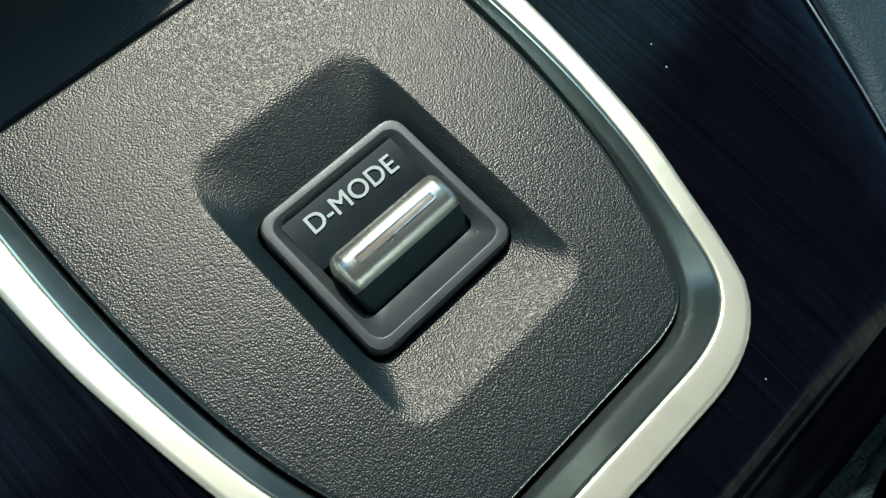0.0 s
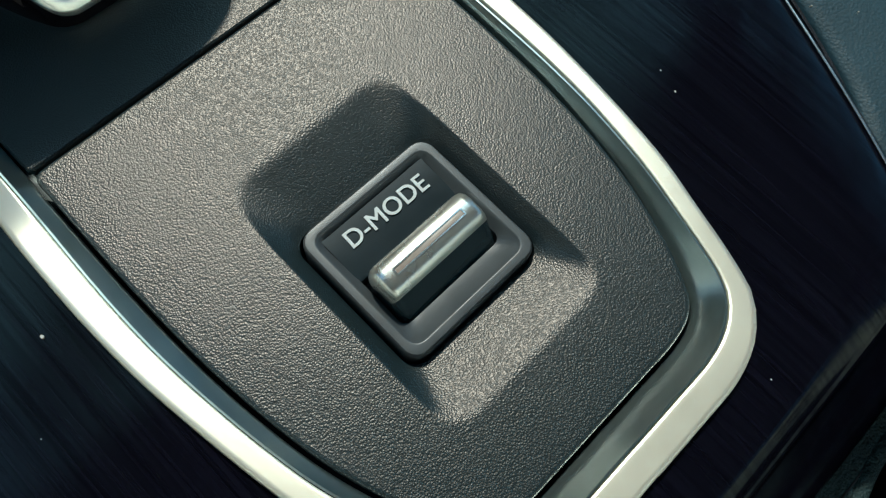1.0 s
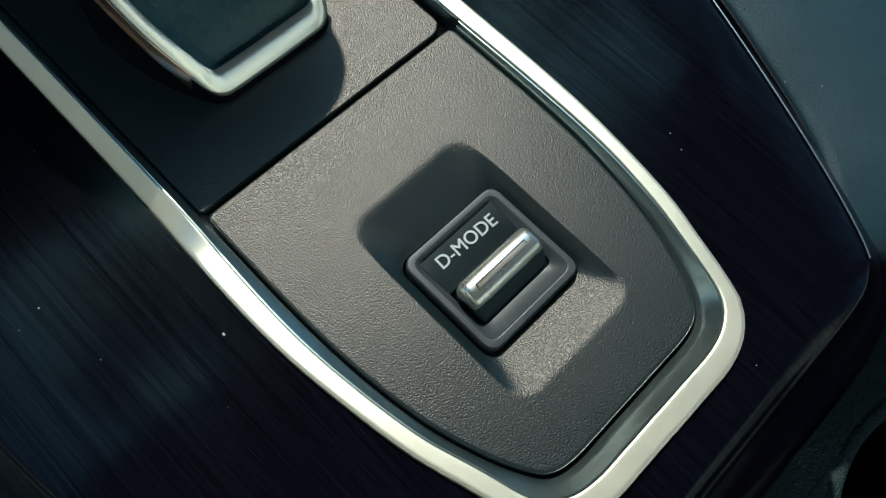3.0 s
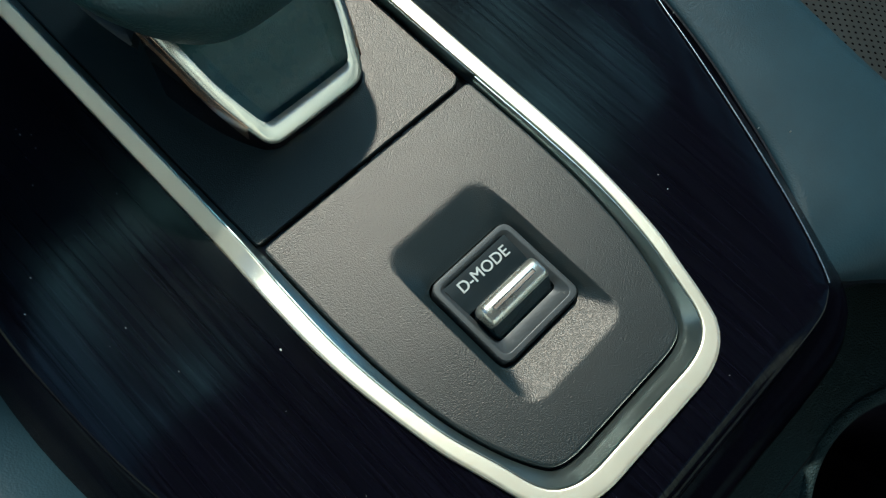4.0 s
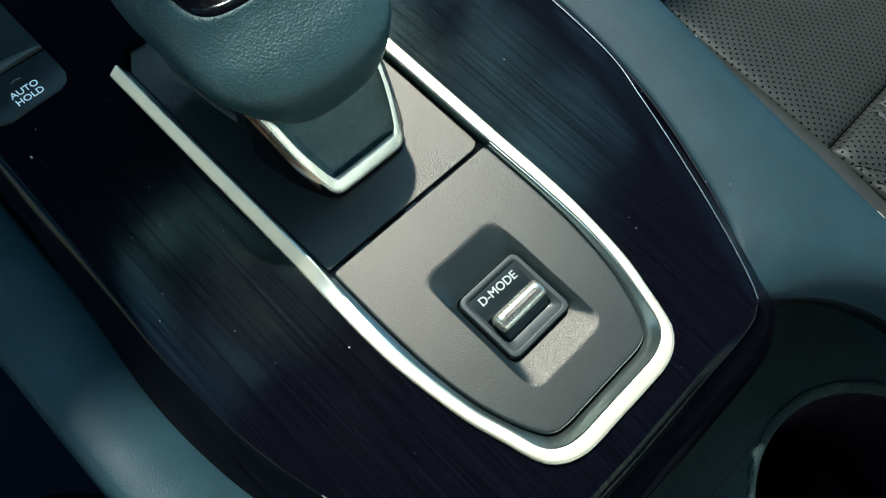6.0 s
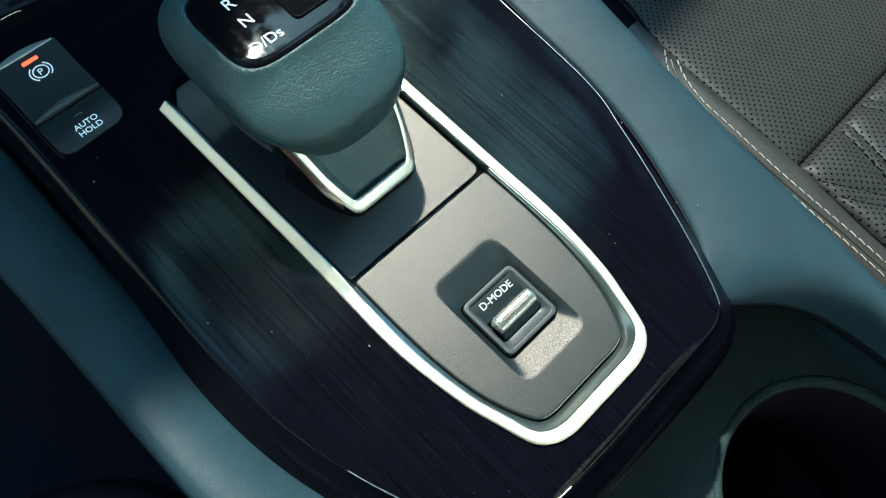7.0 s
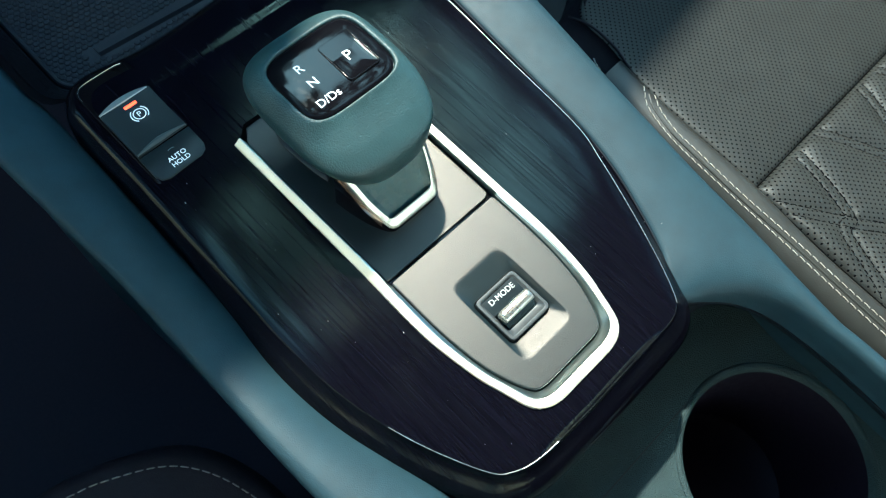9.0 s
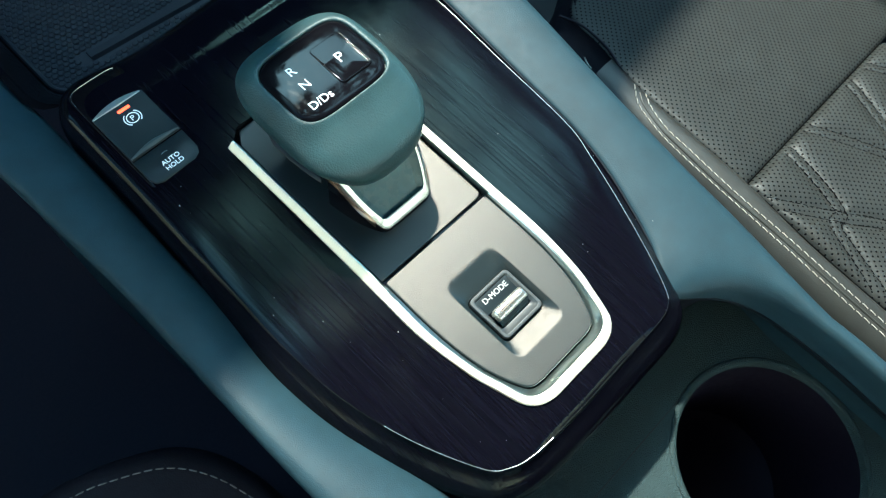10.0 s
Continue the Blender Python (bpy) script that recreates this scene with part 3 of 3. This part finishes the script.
part("lip", loft([lift(offset(mat_loop, d), z) for d, z in ((0.2, -32), (0.1, -30.2), (-0.4, -29.6), (-1.4, -29.6), (-2.0, -30.2), (-2.2, -31.6))]), M_RUBBER, mat_thing, "smooth raised lip", 50)
hexes = []
for j in range(26):
    for i in range(50):
        x, y = -69.5 + 3.4 * i + (1.7 if j % 2 else 0), 238.5 + j * 2.95
        on_rib = 240 < y < 260 and x > -51 and abs(y - 249.5 + (x + 46) * 0.06) < 5.0
        if on_rib or (x < -61 and y < 246 and math.hypot(x + 60, y - 247) > 9) or x > 94:
            continue
        hexes.append(loft([[(x + q * math.cos(radians(60 * k + 30)), y + q * math.sin(radians(60 * k + 30)), z) for k in range(6)] for q, z in ((1.85, -31.6), (1.4, -30.9), (1.1, -30.85))], True, False, True))
tagged(part("hexagon_relief", join(*hexes), M_RUBBER, mat_thing, "small raised hexagons", smooth=False), kind="stuff")
part("rib", loft([[(x, 249.6 - (x + 46) * 0.06 + d, z) for d, z in ((-3.4, -31.4), (-2.2, -29.6), (2.2, -29.6), (3.4, -31.4))] for x in (-46, -44, 60)], True, True, True), M_RUBBER, mat_thing)

# ---------------------------------------------------------------- drive mode switch
mode = thing("drive_mode_switch", (0, 0, -4), "dark square mode switch with a satin metal rocker", "car switch")
NB = 120
ring_of = lambda x0, y0, x1, y1, r: polar(rounded(x0, y0, x1, y1, r), (0, 0), NB)
b_out = ring_of(-11.95, -11.6, 11.95, 11.75, 2.4)
b_in = ring_of(-10.4, -10.0, 10.4, 10.2, 1.6)
b_low = ring_of(-9.2, -6.9, 9.2, 9.2, 1.2)
part("bezel", loft([lift(b_out, -6), lift(b_out, -1.5), lift(offset(b_out, -0.12), -1.15), lift(offset(b_out, -0.32), -0.93), lift(offset(b_out, -0.42), -0.92), lift(offset(b_in, 0.3), -0.9), lift(offset(b_in, 0.2), -0.91), lift(b_in, -1.02), lift(offset(b_in, -0.25), -1.3), lift(b_low, -2.3), lift(b_low, -5)]), M_BEZEL, mode, "", 40)
part("face", loft([[(x, 1.7, -3.6), (x, 1.8, -2.5), (x, 2.4, -2.2), (x, 9.4, -1.7), (x, 9.4, -4)] for x in (-9.4, 9.4)], True, True, True), M_FACE, mode, "black face plate", 40)
part("well", slab(rounded(-9, -8, 9, 1.5, 0.5), -5.2, -4.4, 0.2), M_MATT, mode)
side_view = [(1.4, -4.2), (1.5, -1.2), (1.4, 1.0), (1.05, 2.1), (0.4, 2.75), (-0.6, 3.05), (-2.8, 3.0), (-3.7, 2.5), (-4.4, 1.5), (-5.6, -0.6), (-6.9, -2.9), (-7.2, -4.2)]
rings = []
for x, k in ((-8.8, 0.0), (-8.75, 0.35), (-8.5, 0.7), (-8.0, 0.92), (-7.4, 1.0), (0, 1.0), (7.4, 1.0), (8.0, 0.92), (8.5, 0.7), (8.75, 0.35), (8.8, 0.0)):
    s = 0.66 + 0.34 * k
    rings.append([(x, -2.6 + (y + 2.6) * s, -4.2 + (z + 4.2) * (0.72 + 0.28 * k)) for y, z in side_view])
rocker = part("rocker", loft(rings, True, True, True), M_ROCKER, mode, "dark satin rocker body", 50)
cap_view = [(1.42, 0.3), (1.3, 1.35), (1.0, 2.2), (0.4, 2.82), (-0.6, 3.12), (-2.8, 3.07), (-3.75, 2.55), (-4.15, 2.0), (-4.4, 1.6), (-4.0, 1.5)]
rings = []
for x, k in ((-8.86, 0.0), (-8.8, 0.35), (-8.55, 0.7), (-8.05, 0.92), (-7.4, 1.0), (0, 1.0), (7.4, 1.0), (8.05, 0.92), (8.55, 0.7), (8.8, 0.35), (8.86, 0.0)):
    s = 0.66 + 0.34 * k
    rings.append([(x, -2.6 + (y + 2.6) * s, -4.2 + (z + 4.2) * (0.72 + 0.28 * k)) for y, z in cap_view])
part("cap", loft(rings, True, True, True), M_STEEL, rocker, "satin metal cap", 50)
slot = rounded(-6.3, -2.25, 6.3, -1.05, 0.25, 3)
part("slot_rim", loft([lift(slot, 3.0), lift(slot, 3.26), lift(offset(slot, -0.22), 3.26), lift(offset(slot, -0.22), 3.08)]), M_CHROME, rocker, "bright slot rim")
part("slot_inlay", slab([tuple(p) for p in offset(slot, -0.2)], 2.9, 3.17, 0.02), M_INLAY, rocker, "warm grey slot inlay")
lettering("D-MODE", 2.55, (0.35, 6.85, -1.76), (4.1, 0, -1.6), M_PRINT, mode, label="white lettering", wide=1.0, thick=0.25, bold=0.08)

# ---------------------------------------------------------------- gear selector
gear = thing("gear_selector", (0, 100, -2.1), "dark leather gear selector with a gloss black top", "gear selector")


def super_ring(x0, x1, y0, y1, z, e, n=112):
    cx, cy, rx, ry = (x0 + x1) / 2, (y0 + y1) / 2, (x1 - x0) / 2, (y1 - y0) / 2
    c_s = [(math.cos(a), math.sin(a)) for a in np.linspace(0, 2 * math.pi, n, endpoint=False)]
    return [(cx + rx * math.copysign(abs(c) ** (2 / e), c), cy + ry * math.copysign(abs(s) ** (2 / e), s), z) for c, s in c_s]


# height, left, right, rear and front of the knob, and how square it is there
KNOB = [(12, -10.5, 10.5, 84, 117, 2.6), (18, -16.6, 16.6, 75.8, 122.5, 2.8), (22, -20.9, 20.9, 72.0, 127.4, 2.9), (26, -24.7, 24.2, 69.5, 132.6, 2.8), (31, -28.5, 27.2, 68.0, 138, 2.75), (36, -31.2, 28.7, 68.5, 142.2, 3.0), (40, -32.3, 29.7, 71.0, 143.8, 3.4), (44, -31.2, 30.0, 77.8, 142.6, 3.6), (47, -29.0, 29.0, 85.4, 139.8, 3.7), (49.3, -26.9, 27.2, 90.7, 136.2, 4.0), (50.6, -25.0, 25.4, 92.9, 133.4, 4.4), (50.9, -23.7, 24.0, 93.8, 132.2, 4.6), (50.4, -23.0, 23.2, 94.2, 131.5, 4.6), (48.5, -22.9, 23.1, 94.3, 131.3, 4.6)]
profile = spline(KNOB, 1.6)
part("knob", loft([super_ring(x0, x1, y0, y1, z, e) for z, x0, x1, y0, y1, e in profile], True, True, True), M_KNOB, gear, "dark leather-wrapped knob", 60)
glass = [(22.6, 94.5, 131.1, 49.6), (22.6, 94.5, 131.1, 50.35), (22.2, 94.9, 130.7, 50.75), (21.3, 95.7, 129.9, 50.95), (20, 97, 128.6, 51.02), (14, 102, 124, 51.12), (7, 108, 117, 51.16)]
top = part("top_plate", loft([super_ring(-a, a, b, c, z, 4.8) for a, b, c, z in glass], True, True, True), M_GLOSS, gear, "gloss black top plate", 40)
inset = lambda d: rounded(1.0 + d, 101.5 + d, 17.7 - d, 123.4 - d, max(2.2 - d, 0.6), 6)
tilted = lambda d, z: [(x, y, z - 0.03 * (y - 112.5)) for x, y in inset(d)]
part("park_button", loft([lift(inset(0), 49), tilted(0, 51.2), tilted(0.2, 51.42), tilted(0.5, 51.46), tilted(0.75, 51.4), tilted(0.95, 51.24), tilted(1.3, 51.2), tilted(6.5, 51.2)], True, True, True), M_GLOSS, top, "gloss black dished park button", 50)
for text, x, y, h, z in (("R", -10.3, 120.0, 4.2, 51.14), ("N", -10.4, 111.6, 4.1, 51.17), ("D/Ds", -10.4, 101.9, 3.7, 51.13), ("P", 9.2, 112.6, 5.0, 51.28)):
    lettering(text, h, (x, y, z), (-1.7 if text == "P" else 0, 0, 0), M_BACKLIT, top, label="white letter", weight=0.02)
rear_edge = [(9.5, 61.0, 2.7), (12.0, 61.25, 2.8), (13.6, 62.2, 3.5), (14.8, 64.2, 5.5), (16.2, 67.2, 8.8), (18.0, 72.3, 13.9), (19.7, 80, 21.5), (20.8, 88, 26.5)]
edge = spline([(-x, y, z) for x, y, z in rear_edge[::-1]] + [(0, 60.9, 2.7)] + rear_edge, 0.8)
# the boot's face lies sunk between the edges, with slanted sides
rings = [[(sx * (x - q), y + dy, z - dz) for sx, q, dy, dz in ((-1, 0.4, 0.8, 0.5), (-1, 1.0, 0.8, 0.6), (-1, 4.6, 1.2, 2.6), (-1, 5.0, 1.2, 2.75), (1, 5.0, 1.2, 2.75), (1, 4.6, 1.2, 2.6), (1, 1.0, 0.8, 0.6), (1, 0.4, 0.8, 0.5))] for x, y, z in spline(rear_edge[1:], 1.5)]
rings = [[(x, y - 0.6, -2.1) for x, y, z in rings[0]]] + rings + [[(x * 0.9, 118, z) for x, y, z in rings[-1]]]
part("boot", loft(rings, False), M_BOOT, gear, "dark grey plastic selector boot", 40)
flat = offset(edge[:, :2], 1.0, False) - edge[:, :2]
ribbon = [[(x + nx * (d + (e - d) * max(0.0, -ny)), y + ny * (d + (e - d) * max(0.0, -ny)), z + h + (g - h) * max(0.0, -ny)) for d, e, h, g in ((0.9, 1.3, -1.8, -3.4), (1.2, 1.7, -0.9, -2.5), (1.1, 1.4, -0.3, -1.9), (0.5, 0.5, 0.3, -0.9), (-0.1, -0.6, 0.7, 0.2), (-0.6, -1.6, 0.8, 1.1), (-1.0, -2.0, 0.7, 1.3), (-1.2, -2.2, -0.6, 0.2))] for (x, y, z), (nx, ny) in zip(edge, flat)]
part("chrome_edge", loft(ribbon, True, True, True), M_STRIP, gear, "bright chrome edge strip", 60)
shell = lambda d, h: [(x + nx * d, y + ny * d, max(z + h, -2.1)) for (x, y, z), (nx, ny) in zip(edge, flat)]
part("apron", loft([[(x + nx * 1.6, y + ny * 1.6, -2.1) for (x, y, z), (nx, ny) in zip(edge, flat)], shell(1.4, -4.2), shell(0.4, -0.9)], False), M_GLOSS, gear)
for s in (-1, 1):
    pick = [k for k, q in enumerate(edge) if s * q[0] > 15.0]
    face = [shell(*q) for q in ((1.7, -4.6), (2.1, -4.3), (1.4, -1.0), (1.1, -0.7))]
    part("side_strip", loft([[ring[k] for k in pick] for ring in face], False), M_BROWNREFLECT, gear, "chrome side strip, tinted brown as a reflection", 50)
blade = [(-24.2, 124.5, 0.3), (-25.6, 121, 2.0), (-26.4, 117, 3.0), (-26.0, 108, 3.4), (-25.2, 99, 3.2), (-24.4, 93.5, 2.0), (-23.8, 90.6, 0.3)]
part("paddle", loft([[(x, y, 15.0), (x + 0.5, y, 15.5), (x + w, y, 16.2), (x + 2.2 * w, y, 16.3), (x + 2.2 * w, y, 12.5), (x + 0.6, y, 13.6)] for x, y, w in blade], True, True, True), M_FACE, gear, "dark satin blade under the knob", 30)

# ---------------------------------------------------------------- parking brake switch
brake = thing("parking_brake_switch", (-60, 180, -4), "black parking brake switch with a lit orange lamp", "car switch")
part("frame", slab(rounded(-74.4, 143.2, -45.4, 211.5, 4.5), -6, -0.4, 0.6), M_GLOSS, brake, "gloss black frame")
part("brake_button", loft([[(x, y, z) for x, z in ((-73.2, -2), (-73.0, 0.9 + k), (-72.2, 1.3 + k), (-60, 1.0 + k), (-47.6, 1.3 + k), (-46.8, 0.9 + k), (-46.6, -2))] for y, k in ((161.4, -0.3), (161.8, 0.35), (163.4, 0.5), (165.2, 0.3), (167.5, 0.0), (176, -0.2), (190.4, 0.1))], True, True, True), M_FACE, brake, "matt black brake button", 40)
part("lip", loft([[(x, 161.5 + d * (0.3 + 0.7 * max(0.0, 1 - ((x + 60.3) / 13.2) ** 2)), z) for d, z in ((0, -1), (0.1, 0.95), (0.7, 1.62), (1.6, 1.9), (2.8, 1.7), (4.0, 1.1), (4.2, 0.4))] for x in np.linspace(-72.6, -47.2, 24)], True, True, True), M_LIP, brake, "raised grey lip", 60)
part("accent", loft([[(x, 190.4 + d * (0.25 + 0.75 * max(0.0, 1 - ((x + 60.3) / 13) ** 2)), z) for d, z in ((0, 0), (0, 1.5), (0.5, 1.55), (0.9, 1.3), (3.6, 0.5), (3.8, 0))] for x in np.linspace(-73, -47.6, 20)], True, True, True), M_ACCENT, brake, "grey accent crescent")
part("accent_line", box(-72.8, 189.95, 0.6, -47.8, 190.5, 1.62, 0.15), M_PRINT, brake, "thin white line")
part("edge_reflection", tube(spline([(-73.6, 203, -0.25), (-73.5, 206.5, -0.25), (-71.8, 209.6, -0.25), (-68.5, 211.0, -0.25), (-58, 211.2, -0.25), (-51, 211.0, -0.25), (-48.6, 210.2, -0.25)], 1.0), 0.16, 6), M_STRIP, brake, "thin bright line for the frame edge's reflection")
hold_loop = [(-73.2, 160.9), (-73.2, 149), (-71.8, 145.8), (-68.5, 144.2), (-51.4, 144.2), (-48.2, 145.8), (-46.6, 149), (-46.6, 160.9)]
part("hold_button", slab(hold_loop, -2, 1.0, 0.5), M_FACE, brake, "matt black hold button")
part("lamp", slab(rounded(-62.3, 186.0, -56.1, 187.6, 0.3, 3), 0.8, 1.25, 0.1), M_LED, brake, "lit orange lamp")
lettering("P", 2.8, (-58.8, 180.3, 1.16), (0, 0, 0), M_BACKLIT, brake, label="white letter", weight=0.02)


def arc(cx, cy, r, a0, a1, w, z, n=28):
    return loft([[(cx + q * math.cos(radians(a)), cy + q * math.sin(radians(a)), h) for q, h in ((r - w / 2, z - 0.1), (r - w / 2, z), (r + w / 2, z), (r + w / 2, z - 0.1))] for a in np.linspace(a0, a1, n)], True, True, True)


part("symbol_ring", arc(-58.8, 180.3, 2.8, 0, 360, 0.45, 1.2), M_BACKLIT, brake)
part("symbol_arc", arc(-58.8, 180.3, 4.0, -52, 52, 0.45, 1.2), M_BACKLIT, brake)
part("symbol_arc", arc(-58.8, 180.3, 4.0, 128, 232, 0.45, 1.2), M_BACKLIT, brake)
part("indicator_mark", arc(-59.7, 153.0, 3.4, 62, 118, 0.3, 1.06), M_ACCENT, brake, "dim unlit indicator mark")
lettering("AUTO\nHOLD", 2.3, (-59.7, 150.1, 1.05), (0, 0, 0), M_BACKLIT, brake, label="white lettering", weight=0.02)

# ---------------------------------------------------------------- seats
EDGE = curve_at([(230, 400), (160, 300), (144, 258), (135, 244), (124, 240), (104, 238), (80, 231.5), (62, 228), (23, 224.5), (-39, 221), (-51, 219.5), (-90, 214.5), (-150, 211), (-330, 206)])
BANDS = [[(208, -39), (217.8, -55.6), (247, -94.5), (267.5, -118), (286, -150), (300, -180)], [(275, -34), (273.7, -37.5), (254.3, -92), (238, -98), (217.2, -141.6), (205, -165)], [(299, -32), (301.1, -36.5), (328.9, -90), (345, -121)], [(383, -32), (381.3, -35.5), (359.6, -75.9), (345, -121), (300, -180)], [(403, -32), (405.4, -35.8), (414, -51.1), (430, -80)]]


def far_from(x, y, line):
    best = 1e9
    for (ax, ay), (bx, by) in zip(line[:-1], line[1:]):
        dx, dy = bx - ax, by - ay
        s = min(1, max(0, ((x - ax) * dx + (y - ay) * dy) / (dx * dx + dy * dy)))
        best = min(best, math.hypot(x - ax - s * dx, y - ay - s * dy))
    return best


def seat_z(x, y):
    return -112.0 - max(0.0, x - 222) * 0.19


def quilt_z(x, y):
    d, g = x - EDGE(y), -38.9 - y
    z = seat_z(x, y) + 0.8 - 2.6 * math.exp(-min(d, g) / 2.0) - 3.6 * math.exp(-max(g, 0.0) / 8)
    far = min(far_from(x, y, b) for b in BANDS)
    near = abs(far - 4.2)
    swell = 2.4 * (1 - math.exp(-((near / 6.0) ** 1.3))) if far > 4.2 else 0.4 * (1 - math.exp(-((near / 2.0) ** 2)))
    return z + (swell - 0.9 * math.exp(-((near / 0.8) ** 2))) * (1 - math.exp(-max(g, 0.0) / 3.0)) * (1 - math.exp(-max(d, 0.0) / 5.0))


seat = thing("car_seat", (320, -60, -420), "charcoal perforated leather seat cushion with cream stitching", "car seat")
rings = []
for y in np.arange(-330, 90, 3.5):
    e = EDGE(y) - 2.5 * math.exp((y - 90) / 6)
    rings.append([(e - 45, y, -420), (e - 40, y, -190), (e - 36, y, -150), (e - 31, y, -130), (e - 25, y, -119), (e - 19, y, -114.2), (e - 14, y, -112.6), (e - 7, y, -111.6), (e - 3, y, -111.8), (e - 1, y, -112.8), (e, y, -114.5), (e + 1, y, -118)])
part("side_panel", loft(rings, False), M_SEAT, seat, "plain charcoal leather side panel", 60)
xs = lambda y: [EDGE(y) + 0.3 + d for d in (0, 0.6, 1.4, 2.6, 5, 9, 15, 25, 40, 60, 90, 130, 180, 240, 330)]
rings = []
for y in [-38.3, -38.0, -37.2, -36, -34, -31, -28, -24, -20, -16, -12] + list(np.arange(-6, 240, 6.0)):
    ring = []
    for k, x in enumerate(xs(y)):
        d, g = x - EDGE(y), y + 38.3
        ring.append((x, y, seat_z(x, y) - 2.6 * math.exp(-min(d, g) / 2.0) - 3.6 * math.exp(-max(g, 0.0) / 15) + 1.4 * math.sin(min(1, d / 60) * math.pi)))
    rings.append(ring)
part("front_insert", loft(rings, False), M_PERF, seat, "perforated charcoal leather insert", 60)
rings = []
for y in np.arange(-38.9, -240, -1.5):
    ring = []
    for x in [EDGE(y) + 0.3 + q for q in (0, 0.6, 1.4)] + list(EDGE(y) + 0.3 + np.arange(2.6, 230, 1.6)):
        d, g = x - EDGE(y), -38.9 - y
        ring.append((x, y, quilt_z(x, y)))
    rings.append(ring)
part("quilted_insert", loft(rings, False), M_PERF, seat, "quilted perforated charcoal leather insert", 70)
rings = []
for y in np.arange(84, 215, 4.0):
    e = EDGE(y) + 6
    rings.append([(e - 60, y, -420), (e - 42, y, -180), (e - 34, y, -146), (e - 26, y, -134), (e - 16, y, -128), (e - 8, y, -124), (e - 3, y, -119), (e, y, -117.5), (e + 3, y, -119)])
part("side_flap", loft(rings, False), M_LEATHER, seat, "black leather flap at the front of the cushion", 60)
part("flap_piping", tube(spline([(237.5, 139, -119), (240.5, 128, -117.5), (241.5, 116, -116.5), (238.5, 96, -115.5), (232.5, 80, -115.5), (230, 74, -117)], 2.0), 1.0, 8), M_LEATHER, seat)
row = [(x, y, z) for x, y, z in spline([(226, 104, -124), (222.8, 99.7, -123), (219, 94, -120), (215.9, 90.5, -116)], 1.5)]
tagged(part("stitching", stitches(row, 4.0, 1.1, 0.5, 1.0), M_THREAD, seat, "cream thread stitching"), kind="stuff")
part("cushion_core", box(200, -330, -420, 480, 236, -175, 20), M_MATT, seat)
edge_z = lambda x, y: float(np.interp(x - EDGE(y), (-31, -25, -19, -14, -7, -3, 0), (-130, -119, -114.2, -112.6, -111.6, -111.8, -114)))
for pts in ([(225.4, 62), (214.8, 50), (209, 30.5), (206, 9), (202.7, -39.7), (199.5, -86), (196.5, -130), (192, -220)], [(226, 52.4), (219, 43), (213.4, 24), (211.7, 4), (208.2, -36), (205.8, -82), (203, -126.4), (198.5, -220)]):
    row = [(x, y, edge_z(x, y) + 0.1) for x, y in spline(pts, 1.5)]
    tagged(part("stitching", stitches(row, 4.4, 1.3, 0.34, 0.2, 0.25), M_THREAD, seat, "cream thread stitching"), kind="stuff")
row = [(x, y, edge_z(x, y) - 0.3) for x, y in spline([(222.7, 55), (216.8, 46), (211.2, 27), (208.8, 6), (205.4, -38), (202.6, -84), (199.7, -128), (195, -220)], 2)]
part("piping", tube(row, 0.9, 8), M_SEAT, seat)
for b in BANDS:
    for s in (-4.2, 4.2):
        c = offset(spline(b, 3.0), s, False)
        row = [(x, y, quilt_z(x, y)) for x, y in c if y < -41 and x > EDGE(y) + 2]
        if len(row) > 2:
            tagged(part("quilt_stitching", stitches(row, 3.6, 1.3, 0.38, 0.15), M_DARKTHREAD, seat, "black quilting thread"), kind="stuff")

seat2 = thing("car_seat", (-280, -100, -420), "leather seat cushion with a stitched edge, blackened for shade", "car seat")
edge2 = spline([(-420, 120), (-230, 112), (-190, 105), (-172, 98), (-151, 86), (-138, 71), (-129, 50), (-124, 20), (-122, -60), (-121, -330)], 4.0)
lp = [tuple(p + 5) for p in edge2] + [(-420, -330)]
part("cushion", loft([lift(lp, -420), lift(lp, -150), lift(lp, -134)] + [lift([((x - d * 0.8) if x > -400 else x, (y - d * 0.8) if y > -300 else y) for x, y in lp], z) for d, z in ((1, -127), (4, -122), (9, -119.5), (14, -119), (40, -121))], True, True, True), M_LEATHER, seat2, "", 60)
for d, size, thread in ((-4.5, 0.4, M_SHADETHREAD), (0.5, 0.3, M_DARKTHREAD)):
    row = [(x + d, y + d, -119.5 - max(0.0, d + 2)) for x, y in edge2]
    tagged(part("stitching", stitches(row, 4.2, 1.6, size, 0.2), thread, seat2, "stitching in thread darkened for shade"), kind="stuff")

# ---------------------------------------------------------------- dust on the black cover
rng = random.Random(5)
specks = []
while len(specks) < 70:
    x, y = rng.uniform(-75, 88), rng.uniform(-48, 190)
    inside = abs(x) < 42 and -44 < y < 148 or y > 140 and -78 < x < -40
    if inside or (x > 50 and y < -20) or (x < -60 and y < 10):
        continue
    s = rng.uniform(0.06, 0.16) * (2.0 if rng.random() < 0.1 else 1.0)
    t = min(1.0, (abs(x) - 38) / 45) if abs(x) > 38 else min(1.0, abs(y + 44) / 10)
    z = 0.85 - 0.5 * max(0.0, t) ** 2 - 1.8 * max(0.0, t) ** 6
    a = rng.uniform(0, 3)
    specks.append(loft([[(x + s * q * math.cos(a + k), y + s * q * 1.4 * math.sin(a + k), z + h) for k in (0, 1.2, 2.5, 3.7, 5)] for q, h in ((1, -0.4), (0.8, s * 0.9))], True, False, True))
dust = tagged(part("dust", join(*specks), M_DUST, None, "pale dust specks on the black cover panel", smooth=False), "", "dust", "", "stuff")
